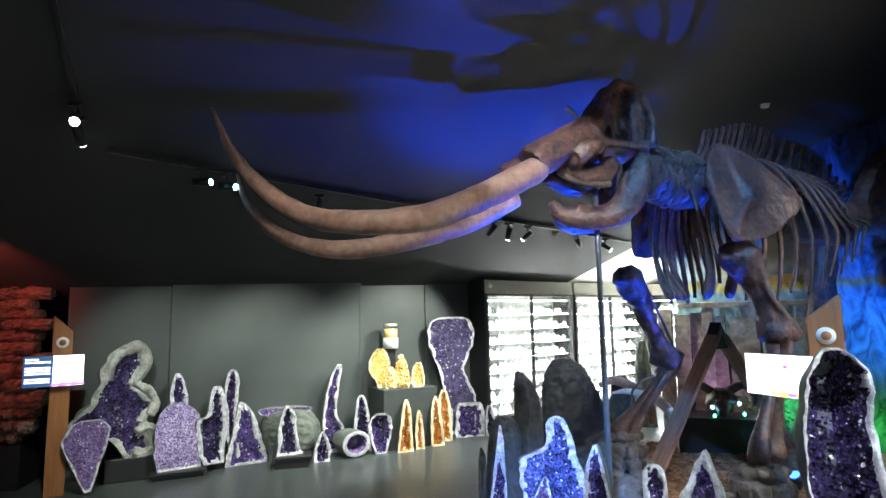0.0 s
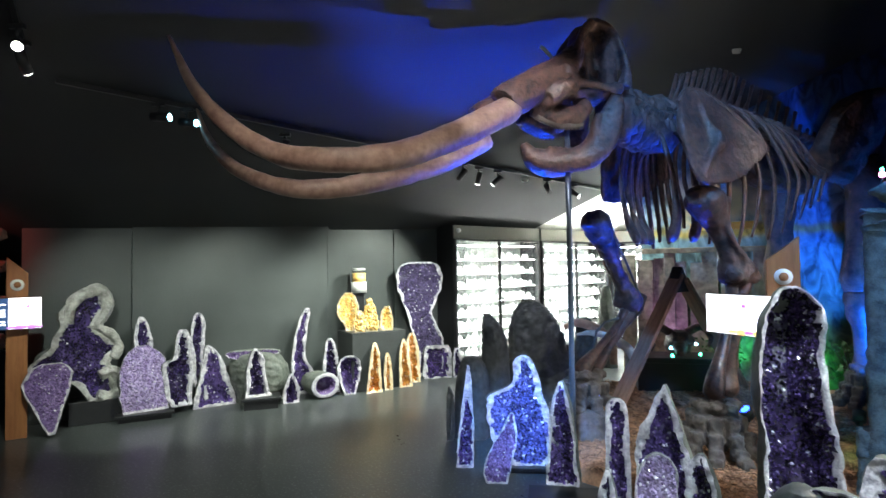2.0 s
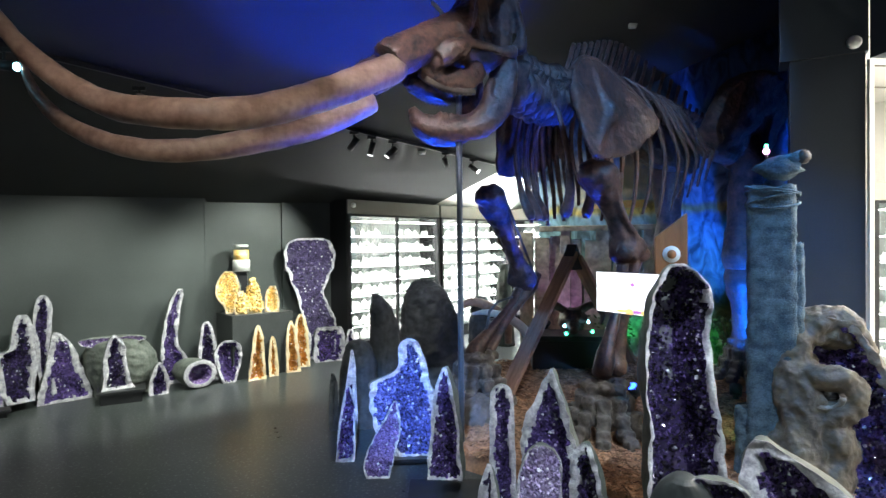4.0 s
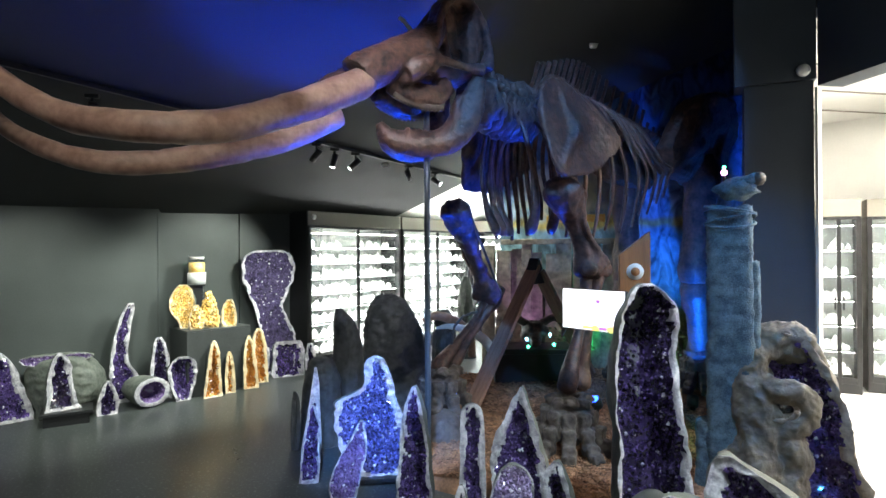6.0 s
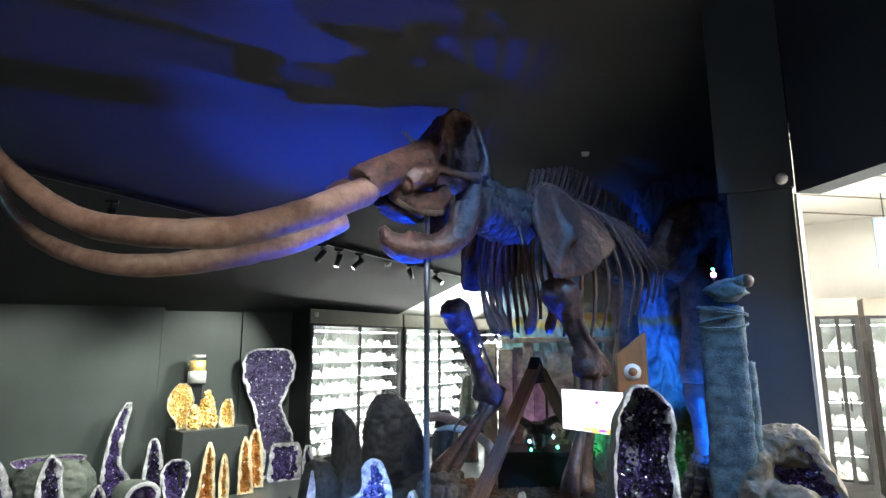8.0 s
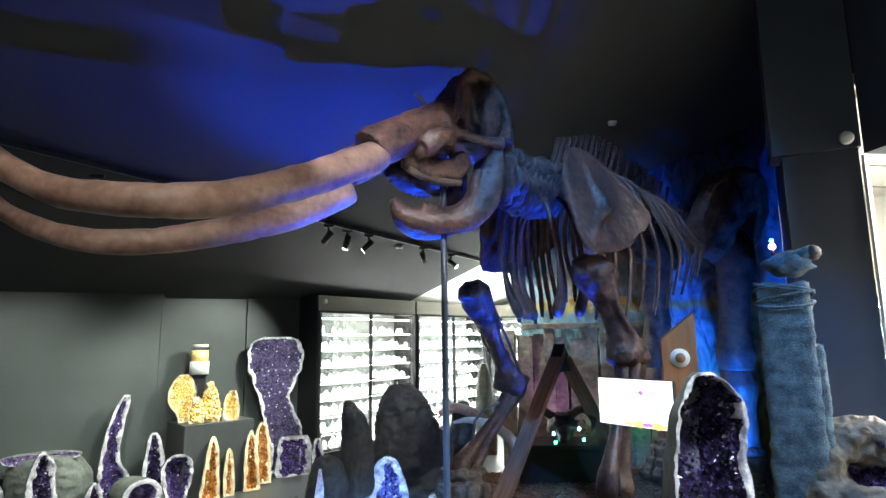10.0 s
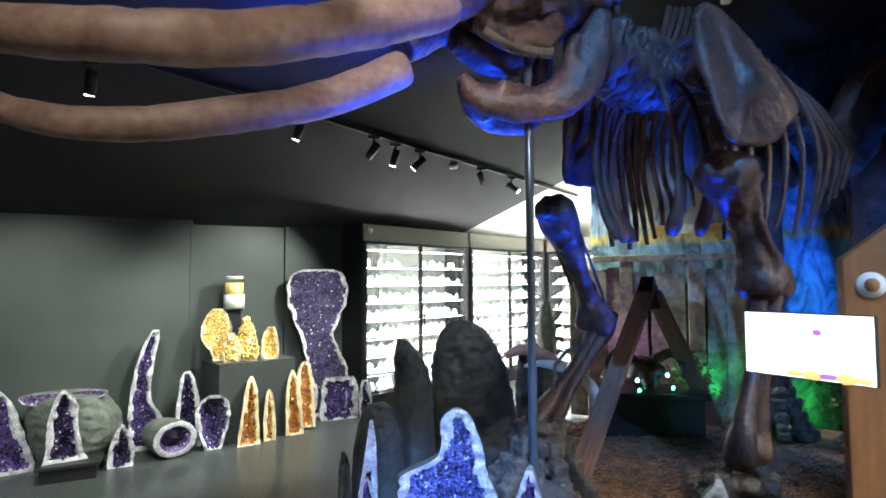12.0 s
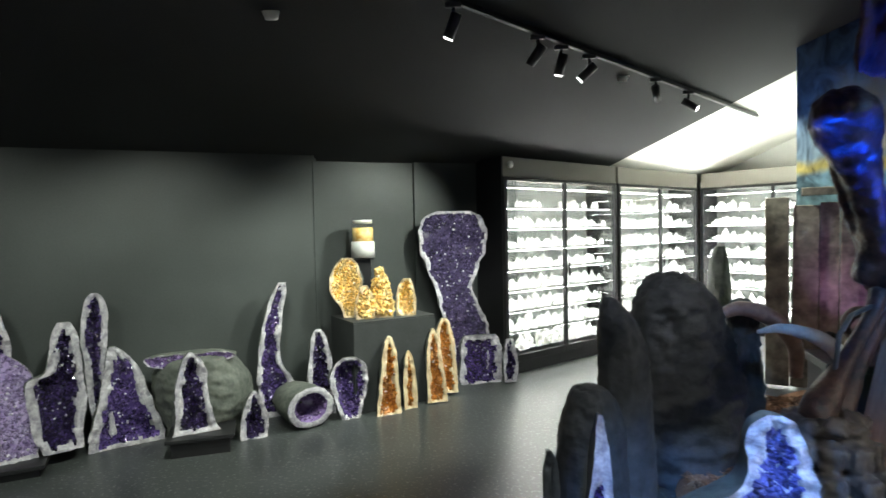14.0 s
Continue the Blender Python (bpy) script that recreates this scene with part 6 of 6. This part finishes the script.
floor_lamp(2.75, 7.4, 0.5, (3.4, 7.75, 1.3), LEDPINK, (0.75, 0.35, 0.95), 8, 100, "pink lamp on the platform behind the skull")
floor_lamp(3.35, 4.3, 0.14, (3.6, 6.5, 0.3), LEDGREEN, GREEN, 2, 80, "small green floodlight behind the column")

# ---- backdrop behind the trestle ----
fence = thing("painted_boards", frame_m((2.9, 8.03, 0), MR - ML), "pale cut-out boards with ruined fence along the mural", "boards")
rnd = random.Random(11)
x = -0.3
PALEBOARD = material("pale_painted_board", (0.5, 0.45, 0.35), 0.8, scale=6, second=(0.14, 0.13, 0.11), bump=0.6, bump_scale=18)
while x < 1.5:
    w = rnd.uniform(0.14, 0.26)
    h = 1.72 + rnd.uniform(-0.12, 0.08)
    ob = boxed("board", (x, -0.06 - rnd.uniform(0, 0.03), 0.02), (x + w - rnd.uniform(0.002, 0.014), -0.03, h), PALEBOARD, fence, bevel=0.006, m=Matrix.Rotation(radians(rnd.uniform(-1.5, 1.5)), 4, "Y"))
    x += w
boxed("rail", (-0.02, -0.1, 1.72), (1.5, -0.062, 1.79), PALEBOARD, fence, "weathered horizontal rail", 0.006)
boxed("rail", (0.6, -0.1, 2.0), (1.35, -0.05, 2.1), YELLOW, fence, "yellow band", 0.006)
heap = thing("black_platform", pose(2.95, 6.98, 0.0, 0, 0, -12), "black platform behind the trestle", "platform")
boxed("top", (-0.52, -0.25, 0.44), (0.52, 0.3, 0.5), BLACK, heap, bevel=0.01)
boxed("front", (-0.48, -0.2, 0), (0.48, 0.26, 0.44), BLACK, heap, bevel=0.01)
sk = thing("fossil_skull", pose(2.95, 6.98, 0.5, 0, 0, -12), "dark animal skull with curved horns on the platform", "skull")
bm = bmesh.new()
blob(bm, (0, 0, 0.16), (0.16, 0.2, 0.15), 0.3, 2.5, 3, 3)
sweep(bm, [(0, -0.1, 0.14, 0.09), (-0.02, -0.26, 0.1, 0.07), (-0.03, -0.36, 0.07, 0.04)], 4, 12, 0.9, 0.2)
for k in (-1, 1):
    sweep(bm, [(0.08 * k, 0, 0.26, 0.05), (0.24 * k, -0.02, 0.34, 0.045), (0.34 * k, -0.06, 0.24, 0.035), (0.3 * k, -0.16, 0.13, 0.015)], 6, 10, 1, 0.1)
part("skull", bm, BONE, sk)
for i, (x, y, z, mt) in enumerate(((-0.12, -0.26, 0.12, LEDCYAN), (0.16, -0.2, 0.16, LEDCYAN), (-0.1, -0.25, 0.03, LEDGREEN), (0.2, -0.22, 0.05, LEDGREEN))):
    part("fairy_light", blob(bmesh.new(), (x, y, z), (0.016, 0.012, 0.02), 0.3, 3, i, 2), mt, sk, "tiny glowing coloured light")

LEAF = material("dark_green_leaf", (0.06, 0.12, 0.03), 0.5, scale=8, second=(0.03, 0.07, 0.02), island=0.4)


def bush(x, y, z, h, n, seed, label):
    rnd = random.Random(seed)
    t = thing("plant", pose(x, y, z), label, "plant", "green plants by the mural")
    bm = bmesh.new()
    for i in range(5):
        a = rnd.uniform(0, 6.28)
        sweep(bm, [(0, 0, 0, 0.008), (0.08 * math.cos(a), 0.08 * math.sin(a), h * 0.5, 0.006), (0.2 * math.cos(a), 0.2 * math.sin(a), h * 0.9, 0.003)], 3, 5)
    part("stem", bm, BONE, t)
    bm = bmesh.new()
    for i in range(n):
        o = Vector((rnd.gauss(0, 0.11), rnd.gauss(0, 0.11), rnd.uniform(0.15, 1) * h))
        d = Vector((rnd.uniform(-1, 1), rnd.uniform(-1, 1), rnd.uniform(-0.5, 0.7))).normalized() * rnd.uniform(0.04, 0.08)
        s = d.orthogonal().normalized() * d.length * 0.3
        q = [bm.verts.new(o), bm.verts.new(o + d * 0.5 + s), bm.verts.new(o + d), bm.verts.new(o + d * 0.5 - s)]
        bm.faces.new(q)
    tagged(part("leaves", bm, LEAF, t, smooth=False), kind="stuff")


bush(3.6, 7.3, 0.1, 0.7, 260, 1, "leafy green plant lit by a green lamp")
bush(4.75, 6.7, 0.1, 0.6, 220, 3, "leafy green plant at the foot of the mural")

# ---- stone relief wall, lit red ----
RW = frame_m((-6.95, 4.62, 0), Vector((1, 0.33, 0)))
relief = thing("stone_relief_wall", RW, "rough brown stone relief wall lit red from above", "stone wall", kind="structure")
rnd = random.Random(21)
stones = []
for v in range(4):
    bm = bmesh.new()
    blob(bm, (0, 0.4, 0), (0.66, 0.5, 0.66), 0.22, 2.4, v, 3)
    for q in bm.verts:
        q.co = Vector((max(-0.53, min(0.53, q.co.x)), q.co.y, max(-0.53, min(0.53, q.co.z))))
    me = bpy.data.meshes.new("stone")
    bm.to_mesh(me)
    bm.free()
    me.materials.append(REDROCK)
    stones.append(me)
boxed("footing", (-0.2, 0.05, 0), (2.72, 0.5, 0.45), BLACK, relief, "black base under the stones")
z = 0.46
while z < 2.3:
    h = rnd.uniform(0.09, 0.17)
    x = rnd.uniform(-0.1, 0.05)
    while x < 2.72:
        w = rnd.uniform(0.1, 0.24)
        ob = new("stone", stones[rnd.randint(0, 3)])
        ob.parent = relief
        ob.matrix_basis = Matrix.Translation((x + w / 2, rnd.uniform(-0.06, 0.06) - 0.08 * math.sin(x * 7.0), z + h / 2)) @ Matrix.Diagonal((w * 1.02, 0.3, h * 1.03, 1))
        x += w
    z += h
lamp("red_flood", "SPOT", (-3.9, 4.3, 2.3), (-4.9, 5.2, 1.9), 48, RED, 0.05, 100, 0.6)
rl = thing("ceiling_floodlight", pose(-3.9, 4.3, 2.36), "small black floodlight with red lens under the ceiling", "lamp")
boxed("housing", (-0.06, -0.06, 0.0), (0.06, 0.06, 0.1), BLACK, rl)
boxed("bracket", (-0.01, -0.01, 0.1), (0.01, 0.01, ceiling_z(-3.9, 4.3) - 2.36), BLACK, rl)

# ---- the bright shop beyond the opening ----
tagged(sheet("shop_floor", [(3.95, -4.8), (11, -4.8), (11, 12), (6.5, 7.6), (4.2, 4.35), (3.95, 4.0)], lambda x, y: 0.002, 0.006, WHITE, "", ""), "bright white shop floor", "floor", kind="structure")
tagged(sheet("shop_ceiling", [(4.1, -4.8), (11, -4.8), (11, 12), (6.5, 7.6), (4.25, 4.4), (4.1, 4.0)], lambda x, y: 3.35, 0.08, WHITE, "", ""), "white boarded shop ceiling", "ceiling", kind="structure")
for i in range(15):
    ob = boxed("ceiling_batten", (max(4.15, 4.4 + (-8.5 + i * 0.75) / 1.417), -4 + i * 0.75, 3.335), (10.5, -3.985 + i * 0.75, 3.349), FASCIA, bevel=0)
    tagged(ob, "thin joint strip on the boarded ceiling", "trim", kind="structure")
wall("shop_wall_north", (4.3, 4.5), (6.7, 7.9), 0, 3.4, WHITE, "white shop wall behind the mural", 0.03)
wall("shop_wall_east", (6.6, 7.9), (9.6, 4.0), 0, 3.4, WHITE, "white shop back wall", 0.1)
wall("shop_wall_far", (9.6, 4.0), (9.6, -4.8), 0, 3.4, WHITE, "white shop side wall", 0.1)
SD = Vector((0.78, -0.62, 0))
showcase((6.05, 6.12, 0), SD, 0.42, 7, "dark framed glass cabinet of pale minerals in the shop", 6, 0.4)
showcase((6.55, 5.95, 0), SD, 1.5, 8, "wide lit cabinet of minerals in the shop", 6, 0.4)
bd = thing("hanging_board", frame_m((6.45, 5.6, 2.5), SD), "plain blue-grey board hanging in the shop", "board")
boxed("panel", (0, 0, 0), (0.9, 0.03, 0.56), material("blue_grey_board", (0.2, 0.3, 0.42), 0.6), bd)
for x in (0.1, 0.8):
    boxed("cord", (x, 0.01, 0.56), (x + 0.01, 0.02, 0.84), BLACK, bd, bevel=0)
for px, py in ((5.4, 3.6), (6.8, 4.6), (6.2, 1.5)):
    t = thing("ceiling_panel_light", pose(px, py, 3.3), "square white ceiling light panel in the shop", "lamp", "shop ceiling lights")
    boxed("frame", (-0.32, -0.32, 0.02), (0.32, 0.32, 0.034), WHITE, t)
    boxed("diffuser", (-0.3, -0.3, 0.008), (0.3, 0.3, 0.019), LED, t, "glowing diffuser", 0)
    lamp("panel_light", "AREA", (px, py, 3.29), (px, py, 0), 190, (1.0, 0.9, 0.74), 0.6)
sensor = part("alarm_sensor", cylinder(bmesh.new(), (0, 0, 0), 0.045, 0.03, 0.04, 18, Matrix.Rotation(radians(90), 4, "X")), WHITE)
sensor.matrix_world = pose(3.78, 3.86, 2.86, 0, 0, -34)
tagged(sensor, "round white sensor on the bulkhead", "sensor")
wall("door_jamb", (3.872, 3.862), (3.878, 3.845), 0, 2.75, WHITE, "pale door jamb at the shop opening", 0.05)

# ---- entrance spotlights and an added fill behind the visitor ----
track((-0.6, 0.6), (2.6, 0.9), "black ceiling track over the entrance")
for x, y, aim, w, c, ang in ((-0.4, 0.6, (-0.35, 3.75, 2.25), 300, (1.0, 0.9, 0.78), 34), (0.9, 0.75, (0.86, 4.25, 2.68), 900, (0.95, 0.95, 1.0), 20), (1.5, 0.8, (2.6, 5.0, 2.3), 1150, (0.16, 0.42, 1.0), 33),
                             (1.9, 0.85, (1.25, 3.75, 0.0), 820, COOL, 44), (0.3, 0.68, (0.95, 4.7, 0.5), 3200, (0.16, 0.4, 1.0), 15), (2.2, 0.87, (2.45, 3.2, 0.6), 330, COOL, 44), (2.5, 0.89, (3.15, 3.75, 1.25), 620, (0.05, 0.36, 1.0), 27)):
    track_lamp(x, y, on_ceiling(x, y, 0.045), aim, True, c, None, w, ang)
# added soft fill before the closed south wall, lifts the hall's dark level
lamp("added_rear_fill", "AREA", (0.5, -4.7, 1.6), (0.5, 0, 1.2), 30, COOL, 3.0, size_y=2.4)
